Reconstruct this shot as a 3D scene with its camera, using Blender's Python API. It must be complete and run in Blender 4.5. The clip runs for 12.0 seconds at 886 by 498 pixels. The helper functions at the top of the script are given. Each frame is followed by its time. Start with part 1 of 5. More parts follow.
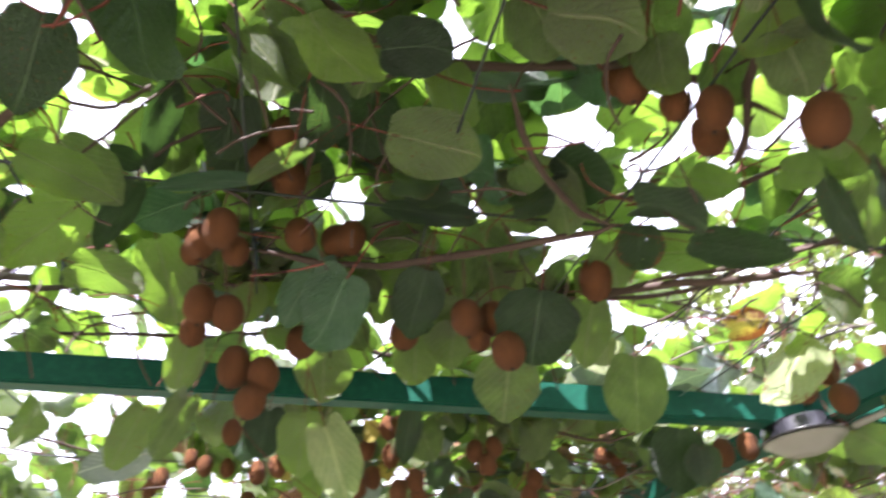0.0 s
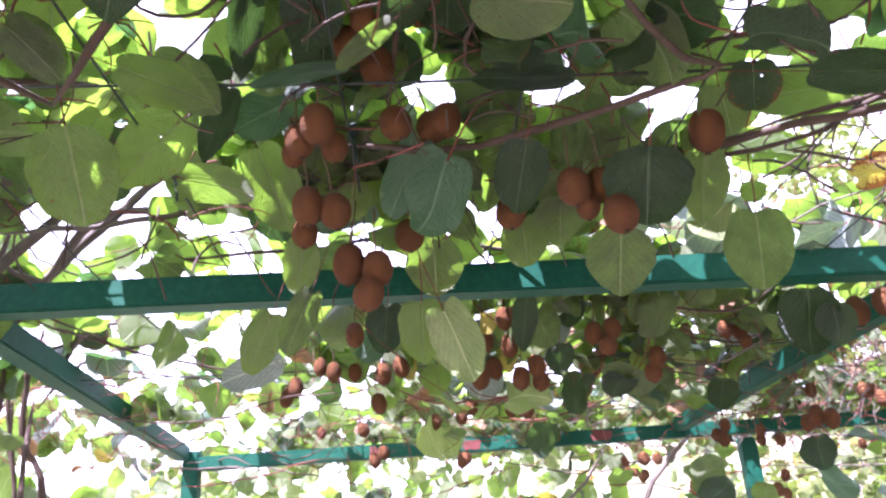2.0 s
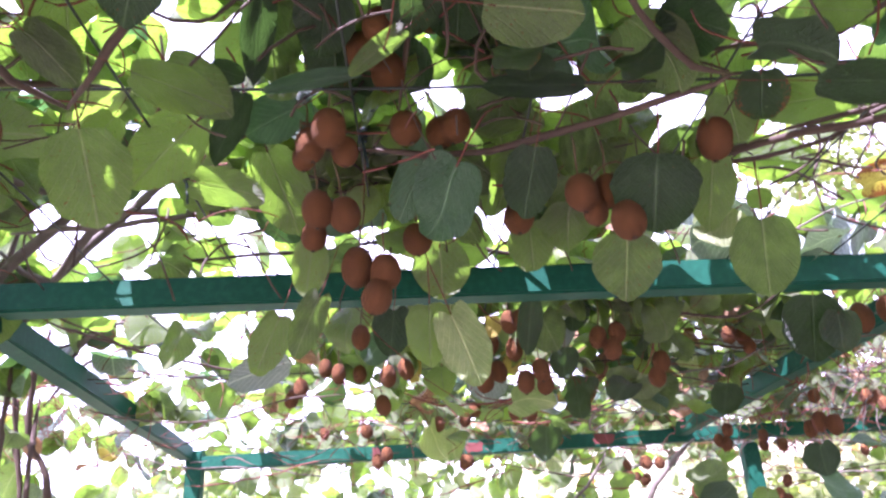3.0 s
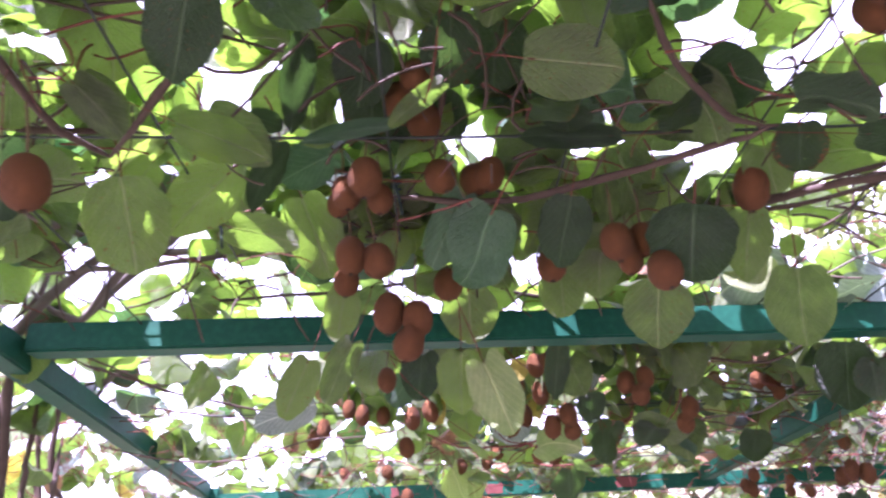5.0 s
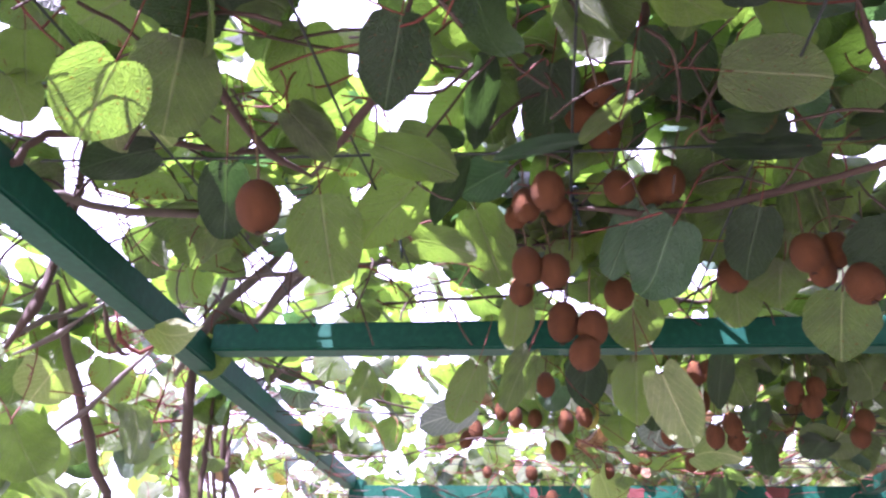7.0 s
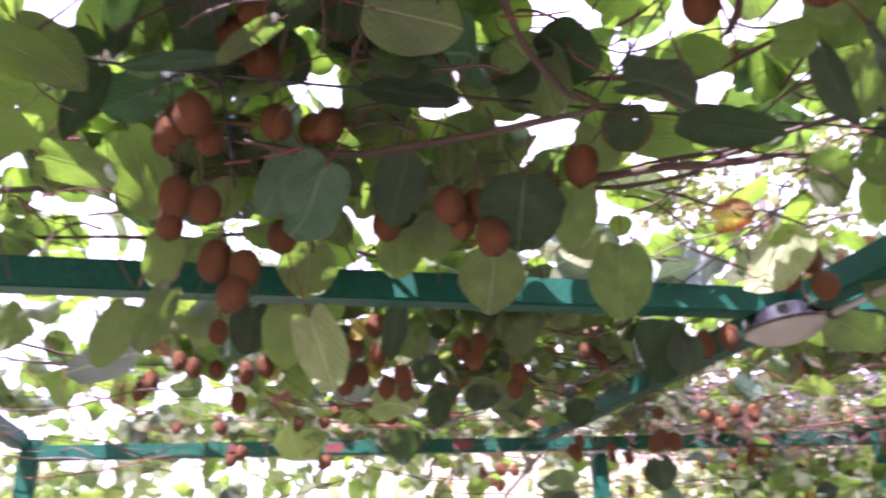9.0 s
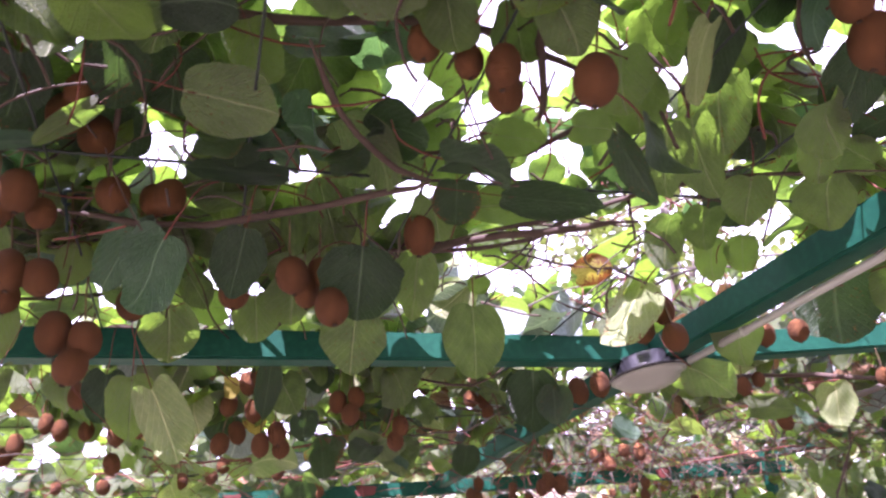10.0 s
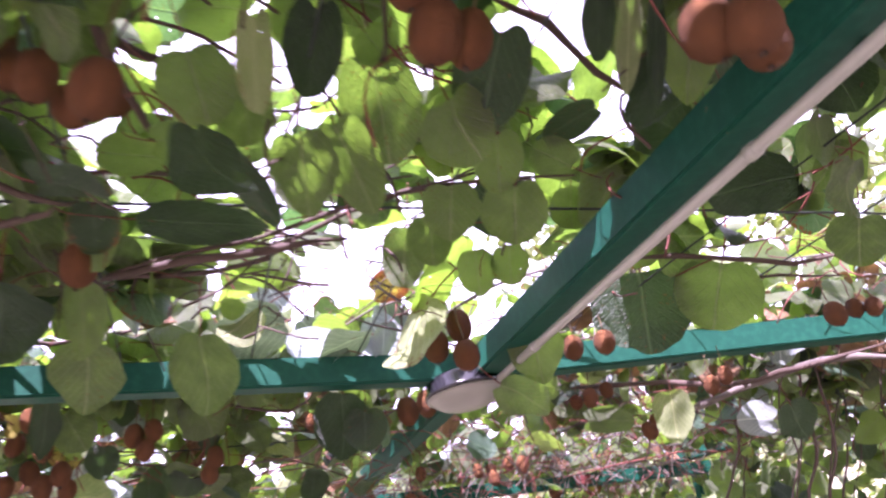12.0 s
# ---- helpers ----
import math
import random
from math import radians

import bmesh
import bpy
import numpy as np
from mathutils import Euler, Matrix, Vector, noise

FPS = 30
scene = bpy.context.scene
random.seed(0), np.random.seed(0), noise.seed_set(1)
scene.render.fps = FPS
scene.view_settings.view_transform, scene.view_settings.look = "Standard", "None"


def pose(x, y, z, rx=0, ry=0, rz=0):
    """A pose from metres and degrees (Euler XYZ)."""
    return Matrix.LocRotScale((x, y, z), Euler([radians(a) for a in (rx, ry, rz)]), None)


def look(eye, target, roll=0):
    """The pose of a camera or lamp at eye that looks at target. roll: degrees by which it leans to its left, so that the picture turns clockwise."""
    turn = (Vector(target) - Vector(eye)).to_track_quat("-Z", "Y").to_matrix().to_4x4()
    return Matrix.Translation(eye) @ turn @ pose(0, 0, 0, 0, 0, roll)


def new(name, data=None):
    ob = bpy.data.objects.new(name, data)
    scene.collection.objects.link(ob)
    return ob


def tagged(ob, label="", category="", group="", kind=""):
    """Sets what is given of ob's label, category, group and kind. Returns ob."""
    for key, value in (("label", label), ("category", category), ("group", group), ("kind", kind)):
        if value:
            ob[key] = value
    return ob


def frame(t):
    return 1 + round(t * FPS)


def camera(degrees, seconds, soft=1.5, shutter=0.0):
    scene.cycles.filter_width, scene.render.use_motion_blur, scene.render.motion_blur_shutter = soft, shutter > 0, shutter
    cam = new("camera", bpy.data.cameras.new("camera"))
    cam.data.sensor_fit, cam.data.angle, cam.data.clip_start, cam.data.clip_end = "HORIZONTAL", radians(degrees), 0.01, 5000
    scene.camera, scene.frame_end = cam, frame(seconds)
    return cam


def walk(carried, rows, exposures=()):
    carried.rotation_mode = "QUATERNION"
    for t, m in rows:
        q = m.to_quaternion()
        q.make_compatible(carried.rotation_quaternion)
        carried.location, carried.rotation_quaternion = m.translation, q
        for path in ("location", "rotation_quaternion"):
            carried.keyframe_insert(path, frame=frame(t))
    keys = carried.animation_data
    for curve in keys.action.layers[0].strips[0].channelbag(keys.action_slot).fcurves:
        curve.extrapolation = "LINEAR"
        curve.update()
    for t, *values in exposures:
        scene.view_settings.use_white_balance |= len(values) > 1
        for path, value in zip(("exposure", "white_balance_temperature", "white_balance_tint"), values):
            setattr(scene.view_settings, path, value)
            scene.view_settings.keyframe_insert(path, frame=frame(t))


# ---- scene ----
cam = camera(61.6, 12.0, soft=2.4, shutter=0.5)
METRES, EYE, TILT, LEAN, TURN = 1.15, 1.6, 28.0, 0.5, -9.8
ROWS = [
    (0.0, 0.0, 0.0, 0.0, 0.0, 0.0, -0.0),
    (0.5, -0.0161, 0.009, -0.0148, 6.13, -1.66, 5.79),
    (1.0, -0.0193, 0.0087, -0.0354, 8.28, -3.79, 8.16),
    (1.5, -0.0187, 0.0072, -0.0404, 8.09, -5.22, 7.94),
    (2.0, -0.0131, 0.0113, -0.0478, 7.06, -6.13, 7.16),
    (2.5, -0.013, 0.0123, -0.0536, 6.77, -7.1, 7.23),
    (3.0, -0.0197, 0.0034, -0.0422, 7.29, -5.99, 6.67),
    (3.2, -0.0206, 0.0011, -0.0382, 7.22, -5.21, 5.94),
    (4.8, -0.0302, 0.0118, -0.0239, 7.76, -3.45, 6.03),
    (5.0, -0.0415, 0.0025, -0.0214, 8.52, -3.27, 6.3),
    (5.5, -0.0853, -0.0088, -0.0206, 11.94, -3.35, 5.75),
    (6.0, -0.1166, -0.0246, -0.0125, 14.76, -3.37, 5.25),
    (6.5, -0.131, -0.0351, 0.0004, 17.04, -3.0, 6.08),
    (6.7, -0.1286, -0.0385, 0.0063, 17.73, -2.55, 6.93),
    (8.3, 0.0092, 0.0018, 0.0017, 11.0, -3.47, 8.45),
    (8.5, 0.0032, 0.0064, -0.0173, 6.87, -4.65, 6.95),
    (9.0, 0.003, 0.0191, -0.0352, -1.18, -6.65, 0.92),
    (9.5, 0.0289, -0.0049, -0.0136, -8.52, -6.37, -0.94),
    (10.0, 0.1128, -0.0096, 0.0114, -6.89, -4.18, 1.0),
    (10.5, 0.202, -0.0033, 0.0193, -3.69, -3.99, 2.94),
    (11.0, 0.2575, -0.0476, 0.0552, -5.79, -4.61, 3.19),
    (11.5, 0.3636, -0.0407, 0.054, -8.84, -5.1, 4.33),
    (12.0, 0.509, 0.044, 0.0163, -7.96, -4.07, 3.13),
]
EXPOSURE = 2.56
walk(cam, [(t, pose(0, 0, EYE, TILT, LEAN, TURN) @ pose(METRES * x, METRES * y, METRES * z, 90 + pitch, roll, yaw)) for t, x, y, z, yaw, pitch, roll in ROWS],
     exposures=[(0.0, EXPOSURE + 0.20, 5900, 26), (1.0, EXPOSURE + 0.34, 5700, 34), (2.0, EXPOSURE + 0.36, 5500, 44), (6.7, EXPOSURE + 0.34, 5400, 56), (9.0, EXPOSURE + 0.06, 5700, 54), (12.0, EXPOSURE + 0.10, 5700, 58)])

# ---- daylight: white sky, high sun from behind and to the left ----
SUN_TO = Vector((-0.37, -0.41, 0.83)).normalized()
world = bpy.data.worlds.new("sky")
scene.world = world
world.use_nodes = True
wn, wl = world.node_tree.nodes, world.node_tree.links
sky_tex = wn.new("ShaderNodeTexSky")
sky_tex.sky_type, sky_tex.sun_disc = "NISHITA", False
sky_tex.sun_elevation = math.asin(SUN_TO.z)
sky_tex.sun_rotation = math.atan2(SUN_TO.x, SUN_TO.y)
sky_tex.dust_density, sky_tex.air_density = 3.0, 1.0
wn["Background"].inputs["Strength"].default_value = 0.15
haze = wn.new("ShaderNodeMix")
haze.data_type = "RGBA"
haze.inputs["Factor"].default_value = 0.82
haze.inputs[7].default_value = (4.7, 4.7, 4.7, 1.0)
wl.new(sky_tex.outputs["Color"], haze.inputs[6])
wl.new(haze.outputs[2], wn["Background"].inputs["Color"])
sun = new("sun", bpy.data.lights.new("sun", "SUN"))
sun.data.energy, sun.data.angle, sun.data.color = 5.0, radians(0.5), (1.0, 0.95, 0.86)
sun.matrix_world = look(SUN_TO * 20, (0, 0, 0))


# ---- materials ----
def material(name, rough=0.6, metal=0.0):
    m = bpy.data.materials.new(name)
    m.use_nodes = True
    n, l = m.node_tree.nodes, m.node_tree.links
    p = n["Principled BSDF"]
    p.inputs["Roughness"].default_value = rough
    p.inputs["Metallic"].default_value = metal
    return m, n, l, p


def mixc(n, l, fac, a, b, mode="MIX"):
    """A colour mix; fac, a and b are sockets or values."""
    x = n.new("ShaderNodeMix")
    x.data_type, x.blend_type = "RGBA", mode
    for sock, v in ((x.inputs["Factor"], fac), (x.inputs[6], a), (x.inputs[7], b)):
        if isinstance(v, bpy.types.NodeSocket):
            l.new(v, sock)
        else:
            sock.default_value = v if isinstance(v, float) else (*v, 1.0)
    return x.outputs[2]


def mathn(n, l, op, a, b=0.0, c=None):
    x = n.new("ShaderNodeMath")
    x.operation = op
    for sock, v in zip(x.inputs, (a, b) if c is None else (a, b, c)):
        if isinstance(v, bpy.types.NodeSocket):
            l.new(v, sock)
        else:
            sock.default_value = v
    return x.outputs[0]


def ramp(n, l, value, lo, hi):
    x = n.new("ShaderNodeMapRange")
    x.inputs["From Min"].default_value, x.inputs["From Max"].default_value = lo, hi
    l.new(value, x.inputs["Value"])
    return x.outputs["Result"]


def noisy(n, l, scale, detail=4.0, coord="Object", rough=0.55):
    tc = n.new("ShaderNodeTexCoord")
    x = n.new("ShaderNodeTexNoise")
    x.inputs["Scale"].default_value, x.inputs["Detail"].default_value = scale, detail
    x.inputs["Roughness"].default_value = rough
    l.new(tc.outputs[coord], x.inputs["Vector"])
    return x.outputs["Fac"]


def bumped(n, l, height, strength, distance, to):
    b = n.new("ShaderNodeBump")
    b.inputs["Strength"].default_value, b.inputs["Distance"].default_value = strength, distance
    l.new(height, b.inputs["Height"])
    for p in to:
        l.new(b.outputs["Normal"], p.inputs["Normal"])


def any_random(n, l):
    """One random number for each leaf, whether it is an object or an island of a joined mesh."""
    oi, ge = n.new("ShaderNodeObjectInfo"), n.new("ShaderNodeNewGeometry")
    s = mathn(n, l, "ADD", oi.outputs["Random"], ge.outputs["Random Per Island"])
    return mathn(n, l, "FRACT", s)


def leaf_noise(n, l, vector, scale, detail):
    x = n.new("ShaderNodeTexNoise")
    x.inputs["Scale"].default_value, x.inputs["Detail"].default_value = scale, detail
    l.new(vector, x.inputs["Vector"])
    return x.outputs["Fac"]


def leaf_material(name, dark, light, through_dark, through_light, brown=0.98, gloss=0.5, thin=0.42):
    m, n, l, p = material(name, gloss)
    rnd = any_random(n, l)
    rnd2 = mathn(n, l, "FRACT", mathn(n, l, "MULTIPLY", rnd, 7.31))
    uv = n.new("ShaderNodeUVMap")
    uv.uv_map = "leaf"
    sep = n.new("ShaderNodeSeparateXYZ")
    l.new(uv.outputs["UV"], sep.inputs[0])
    u = mathn(n, l, "ABSOLUTE", mathn(n, l, "SUBTRACT", sep.outputs["X"], 0.5))
    v = sep.outputs["Y"]
    # midrib and side veins that rise towards the tip
    mid = mathn(n, l, "SUBTRACT", 1.0, ramp(n, l, u, 0.008, 0.026))
    wave = mathn(n, l, "SUBTRACT", mathn(n, l, "MULTIPLY", v, 7.0), mathn(n, l, "MULTIPLY", mathn(n, l, "POWER", u, 0.8), 7.5))
    tri = mathn(n, l, "ABSOLUTE", mathn(n, l, "SUBTRACT", mathn(n, l, "FRACT", wave), 0.5))
    side = mathn(n, l, "SUBTRACT", 1.0, ramp(n, l, tri, 0.015, 0.09))
    cross = n.new("ShaderNodeTexVoronoi")
    cross.feature = "DISTANCE_TO_EDGE"
    cross.inputs["Scale"].default_value = 26.0
    l.new(uv.outputs["UV"], cross.inputs["Vector"])
    net = mathn(n, l, "SUBTRACT", 1.0, ramp(n, l, cross.outputs["Distance"], 0.0, 0.12))
    vein = mathn(n, l, "MAXIMUM", mid, mathn(n, l, "MULTIPLY", side, 0.7))
    vein = mathn(n, l, "MAXIMUM", mathn(n, l, "MULTIPLY", vein, 0.9), mathn(n, l, "MULTIPLY", net, 0.30))
    shift = n.new("ShaderNodeVectorMath")
    l.new(uv.outputs["UV"], shift.inputs[0])
    l.new(mathn(n, l, "MULTIPLY", rnd, 31.0), shift.inputs[1])
    blotch = leaf_noise(n, l, shift.outputs[0], 3.5, 4.0)
    spots = leaf_noise(n, l, shift.outputs[0], 24.0, 5.0)
    base = mixc(n, l, rnd, dark, light)
    base = mixc(n, l, mathn(n, l, "MULTIPLY", ramp(n, l, blotch, 0.38, 0.68), 0.55), base, light)
    base = mixc(n, l, mathn(n, l, "MULTIPLY", ramp(n, l, spots, 0.45, 0.75), 0.4), base, mixc(n, l, 1.0, base, (0.6, 0.62, 0.55), "MULTIPLY"))
    base = mixc(n, l, mathn(n, l, "MULTIPLY", vein, 0.95), base, mixc(n, l, 1.0, base, (2.9, 2.7, 2.4), "MULTIPLY"))
    glow = mixc(n, l, rnd2, through_dark, through_light)
    glow = mixc(n, l, mathn(n, l, "MULTIPLY", vein, 0.85), glow, (0.06, 0.13, 0.015))
    glow = mixc(n, l, mathn(n, l, "MULTIPLY", ramp(n, l, blotch, 0.4, 0.7), 0.4), glow, through_light)
    # brown rims and dead spots on some leaves
    edge = mathn(n, l, "ADD", mathn(n, l, "MULTIPLY", u, 1.1), mathn(n, l, "MULTIPLY", ramp(n, l, v, 0.6, 1.0), 0.35))
    sick = ramp(n, l, mathn(n, l, "MULTIPLY", rnd2, mathn(n, l, "ADD", edge, spots)), brown, brown + 0.1)
    dots = ramp(n, l, mathn(n, l, "ADD", spots, mathn(n, l, "MULTIPLY", rnd, 0.12)), 0.76, 0.80)
    sick = mathn(n, l, "MAXIMUM", sick, mathn(n, l, "MULTIPLY", dots, 0.8))
    base = mixc(n, l, sick, base, (0.16, 0.075, 0.03))
    glow = mixc(n, l, sick, glow, (0.20, 0.07, 0.015))
    l.new(base, p.inputs["Base Color"])
    p.inputs["Specular IOR Level"].default_value = 0.3
    tr = n.new("ShaderNodeBsdfTranslucent")
    l.new(glow, tr.inputs["Color"])
    mx = n.new("ShaderNodeMixShader")
    mx.inputs["Fac"].default_value = thin
    l.new(p.outputs[0], mx.inputs[1])
    l.new(tr.outputs[0], mx.inputs[2])
    # small holes that insects ate into some leaves
    spot = n.new("ShaderNodeTexVoronoi")
    spot.inputs["Scale"].default_value = 5.0
    l.new(shift.outputs[0], spot.inputs["Vector"])
    size = mathn(n, l, "MULTIPLY", ramp(n, l, rnd2, 0.72, 1.0), 0.11)
    hole = mathn(n, l, "LESS_THAN", spot.outputs["Distance"], mathn(n, l, "MULTIPLY", size, mathn(n, l, "ADD", spots, 0.3)))
    clear = n.new("ShaderNodeBsdfTransparent")
    eaten = n.new("ShaderNodeMixShader")
    l.new(hole, eaten.inputs["Fac"])
    l.new(mx.outputs[0], eaten.inputs[1])
    l.new(clear.outputs[0], eaten.inputs[2])
    l.new(eaten.outputs[0], n["Material Output"].inputs["Surface"])
    relief = mathn(n, l, "ADD", mathn(n, l, "MULTIPLY", vein, 1.0), mathn(n, l, "MULTIPLY", spots, 0.5))
    bumped(n, l, relief, 0.9, 0.005, (p, tr))
    return m


LEAF = leaf_material("kiwi leaf", (0.056, 0.070, 0.042), (0.108, 0.128, 0.080), (0.075, 0.155, 0.020), (0.29, 0.52, 0.040), gloss=0.46, thin=0.46)
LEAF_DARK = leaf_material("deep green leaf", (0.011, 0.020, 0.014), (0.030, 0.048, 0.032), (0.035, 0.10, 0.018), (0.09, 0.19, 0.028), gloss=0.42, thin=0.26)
LEAF_BLUE = leaf_material("blue green leaf", (0.034, 0.070, 0.048), (0.066, 0.112, 0.080), (0.05, 0.17, 0.04), (0.12, 0.28, 0.06), gloss=0.42, thin=0.32)
LEAF_PALE = leaf_material("pale leaf underside", (0.16, 0.20, 0.10), (0.25, 0.28, 0.16), (0.18, 0.38, 0.035), (0.34, 0.52, 0.05), thin=0.36)
# pale blue-grey base colour stands in for sun and sky gloss on leaves
LEAF_SHEEN = leaf_material("leaf with painted sun sheen", (0.15, 0.19, 0.19), (0.24, 0.29, 0.29), (0.09, 0.17, 0.06), (0.14, 0.22, 0.08), thin=0.18)
LEAF_DRY = leaf_material("dry brown leaf", (0.13, 0.075, 0.045), (0.24, 0.15, 0.09), (0.16, 0.07, 0.02), (0.26, 0.13, 0.04), thin=0.25)
LEAF_YELLOW = leaf_material("yellowing leaf", (0.24, 0.21, 0.05), (0.34, 0.29, 0.08), (0.38, 0.33, 0.03), (0.50, 0.42, 0.05), brown=0.6)


def paint_material():
    m, n, l, p = material("green gloss paint", 0.42)
    big, fine = noisy(n, l, 3.0), noisy(n, l, 60.0, 6.0)
    c = mixc(n, l, big, (0.002, 0.036, 0.024), (0.004, 0.064, 0.041))
    c = mixc(n, l, mathn(n, l, "MULTIPLY", ramp(n, l, fine, 0.45, 0.75), 0.22), c, (0.016, 0.15, 0.092))
    c = mixc(n, l, mathn(n, l, "MULTIPLY", ramp(n, l, fine, 0.71, 0.74), 0.8), c, (0.12, 0.06, 0.03))
    l.new(c, p.inputs["Base Color"])
    l.new(mathn(n, l, "ADD", 0.42, mathn(n, l, "MULTIPLY", big, 0.3)), p.inputs["Roughness"])
    p.inputs["Specular IOR Level"].default_value = 0.16
    bumped(n, l, fine, 0.25, 0.001, (p,))
    return m


PAINT = paint_material()


def bark_material(name, a, b, scale=40.0):
    m, n, l, p = material(name, 0.8)
    f, g = noisy(n, l, scale, 6.0), noisy(n, l, 6.0)
    c = mixc(n, l, f, a, b)
    c = mixc(n, l, mathn(n, l, "MULTIPLY", g, 0.5), c, (a[0] * 0.6, a[1] * 0.6, a[2] * 0.6))
    l.new(c, p.inputs["Base Color"])
    bumped(n, l, f, 0.7, 0.003, (p,))
    return m


BARK = bark_material("brown cane bark", (0.030, 0.018, 0.013), (0.095, 0.058, 0.042))
BARK_GREY = bark_material("grey old bark", (0.06, 0.05, 0.042), (0.17, 0.14, 0.12))
PETIOLE = bark_material("red leaf stalk", (0.075, 0.018, 0.012), (0.18, 0.040, 0.024), 25.0)
STALK = bark_material("brown fruit stalk", (0.08, 0.052, 0.024), (0.14, 0.095, 0.04), 30.0)


def fruit_material():
    m, n, l, p = material("fuzzy brown fruit skin", 0.8)
    oi, tc = n.new("ShaderNodeObjectInfo"), n.new("ShaderNodeTexCoord")
    hair = n.new("ShaderNodeMapping")
    hair.inputs["Scale"].default_value = (1.0, 1.0, 0.35)  # the fuzz lies along the fruit
    l.new(tc.outputs["Object"], hair.inputs["Vector"])
    f = leaf_noise(n, l, hair.outputs[0], 60.0, 5.0)
    g, h = noisy(n, l, 3.2), noisy(n, l, 11.0, 5.0, rough=0.7)
    c = mixc(n, l, oi.outputs["Random"], (0.040, 0.015, 0.010), (0.092, 0.034, 0.017))
    c = mixc(n, l, mathn(n, l, "MULTIPLY", ramp(n, l, g, 0.35, 0.7), 0.6), c, (0.130, 0.050, 0.022))
    c = mixc(n, l, mathn(n, l, "MULTIPLY", ramp(n, l, h, 0.48, 0.70), 0.55), c, (0.050, 0.020, 0.010))
    c = mixc(n, l, mathn(n, l, "MULTIPLY", ramp(n, l, f, 0.44, 0.62), 0.8), c, (0.030, 0.012, 0.006))
    l.new(c, p.inputs["Base Color"])
    p.inputs["Sheen Weight"].default_value = 0.30
    p.inputs["Sheen Roughness"].default_value = 0.35
    p.inputs["Sheen Tint"].default_value = (1.0, 0.42, 0.16, 1)
    p.inputs["Specular IOR Level"].default_value = 0.2
    bumped(n, l, f, 1.0, 0.06, (p,))
    return m


FRUIT = fruit_material()


def plain_material(name, a, b, rough=0.5, scale=20.0, metal=0.0, bump=0.1):
    m, n, l, p = material(name, rough, metal)
    f = noisy(n, l, scale, 5.0)
    l.new(mixc(n, l, f, a, b), p.inputs["Base Color"])
    bumped(n, l, f, bump, 0.001, (p,))
    return m


TWINE = plain_material("black green twine", (0.004, 0.008, 0.007), (0.012, 0.022, 0.018), 0.6, 200.0)
KNOT = plain_material("blue green cord", (0.003, 0.016, 0.018), (0.006, 0.028, 0.03), 0.7, 150.0)
PIPE = plain_material("grey white conduit", (0.25, 0.25, 0.225), (0.36, 0.36, 0.33), 0.32, 12.0)
BLACK = plain_material("black lamp housing", (0.008, 0.008, 0.010), (0.020, 0.020, 0.024), 0.22, 15.0)
DOME = plain_material("milky lamp cover", (0.20, 0.195, 0.175), (0.26, 0.255, 0.23), 0.35, 10.0)
CALYX = plain_material("dark dry calyx", (0.03, 0.016, 0.008), (0.06, 0.03, 0.014), 0.9, 90.0)


def earth_material():
    m, n, l, p = material("dry grass and soil", 0.9)
    f, g = noisy(n, l, 0.9, 6.0), noisy(n, l, 14.0, 6.0)
    c = mixc(n, l, ramp(n, l, f, 0.4, 0.6), (0.18, 0.15, 0.105), (0.11, 0.125, 0.055))
    c = mixc(n, l, mathn(n, l, "MULTIPLY", g, 0.6), c, (0.25, 0.215, 0.16))
    l.new(c, p.inputs["Base Color"])
    bumped(n, l, g, 0.8, 0.03, (p,))
    return m


EARTH = earth_material()


# ---- mesh helpers ----
def part(name, bm, mat, parent=None, label="", smooth=True):
    me = bpy.data.meshes.new(name)
    bm.to_mesh(me)
    bm.free()
    me.materials.append(mat)
    if smooth:
        me.shade_smooth()
    ob = new(name, me)
    ob.parent = parent
    if label:
        ob["label"] = label
    return ob


def empty(name, at=(0, 0, 0)):
    ob = new(name)
    ob.empty_display_size = 0.05
    ob.location = at
    return ob


def tube(points, radii, sides=7, closed_ends=True):
    """A bmesh tube along points, with a radius at each."""
    bm = bmesh.new()
    pts = [Vector(p) for p in points]
    rings = []
    side = None
    for i, p in enumerate(pts):
        way = (pts[min(i + 1, len(pts) - 1)] - pts[max(i - 1, 0)]).normalized()
        if side is None:
            side = way.orthogonal().normalized()
        side = (side - way * side.dot(way)).normalized()
        up = way.cross(side)
        r = radii[i] if isinstance(radii, (list, tuple)) else radii
        rings.append([bm.verts.new(p + (side * math.cos(a) + up * math.sin(a)) * r)
                      for a in (2 * math.pi * k / sides for k in range(sides))])
    for a, b in zip(rings, rings[1:]):
        for k in range(sides):
            bm.faces.new((a[k], a[(k + 1) % sides], b[(k + 1) % sides], b[k]))
    if closed_ends:
        bm.faces.new(rings[0][::-1])
        bm.faces.new(rings[-1])
    return bm


def bend(points, step=0.08, wob=0.0, rng=random):
    """A smooth curve through points (Catmull-Rom), with a slight wobble."""
    p = [Vector(q) for q in points]
    p = [p[0] * 2 - p[1]] + p + [p[-1] * 2 - p[-2]]
    out = []
    for i in range(1, len(p) - 2):
        k = max(2, int((p[i + 1] - p[i]).length / step))
        for j in range(k):
            t = j / k
            q = 0.5 * (2 * p[i] + (p[i + 1] - p[i - 1]) * t + (2 * p[i - 1] - 5 * p[i] + 4 * p[i + 1] - p[i + 2]) * t * t
                       + (3 * p[i] - 3 * p[i + 1] + p[i + 2] - p[i - 1]) * t ** 3)
            out.append(q + Vector([rng.uniform(-wob, wob) for _ in range(3)]))
    return out + [p[-2]]


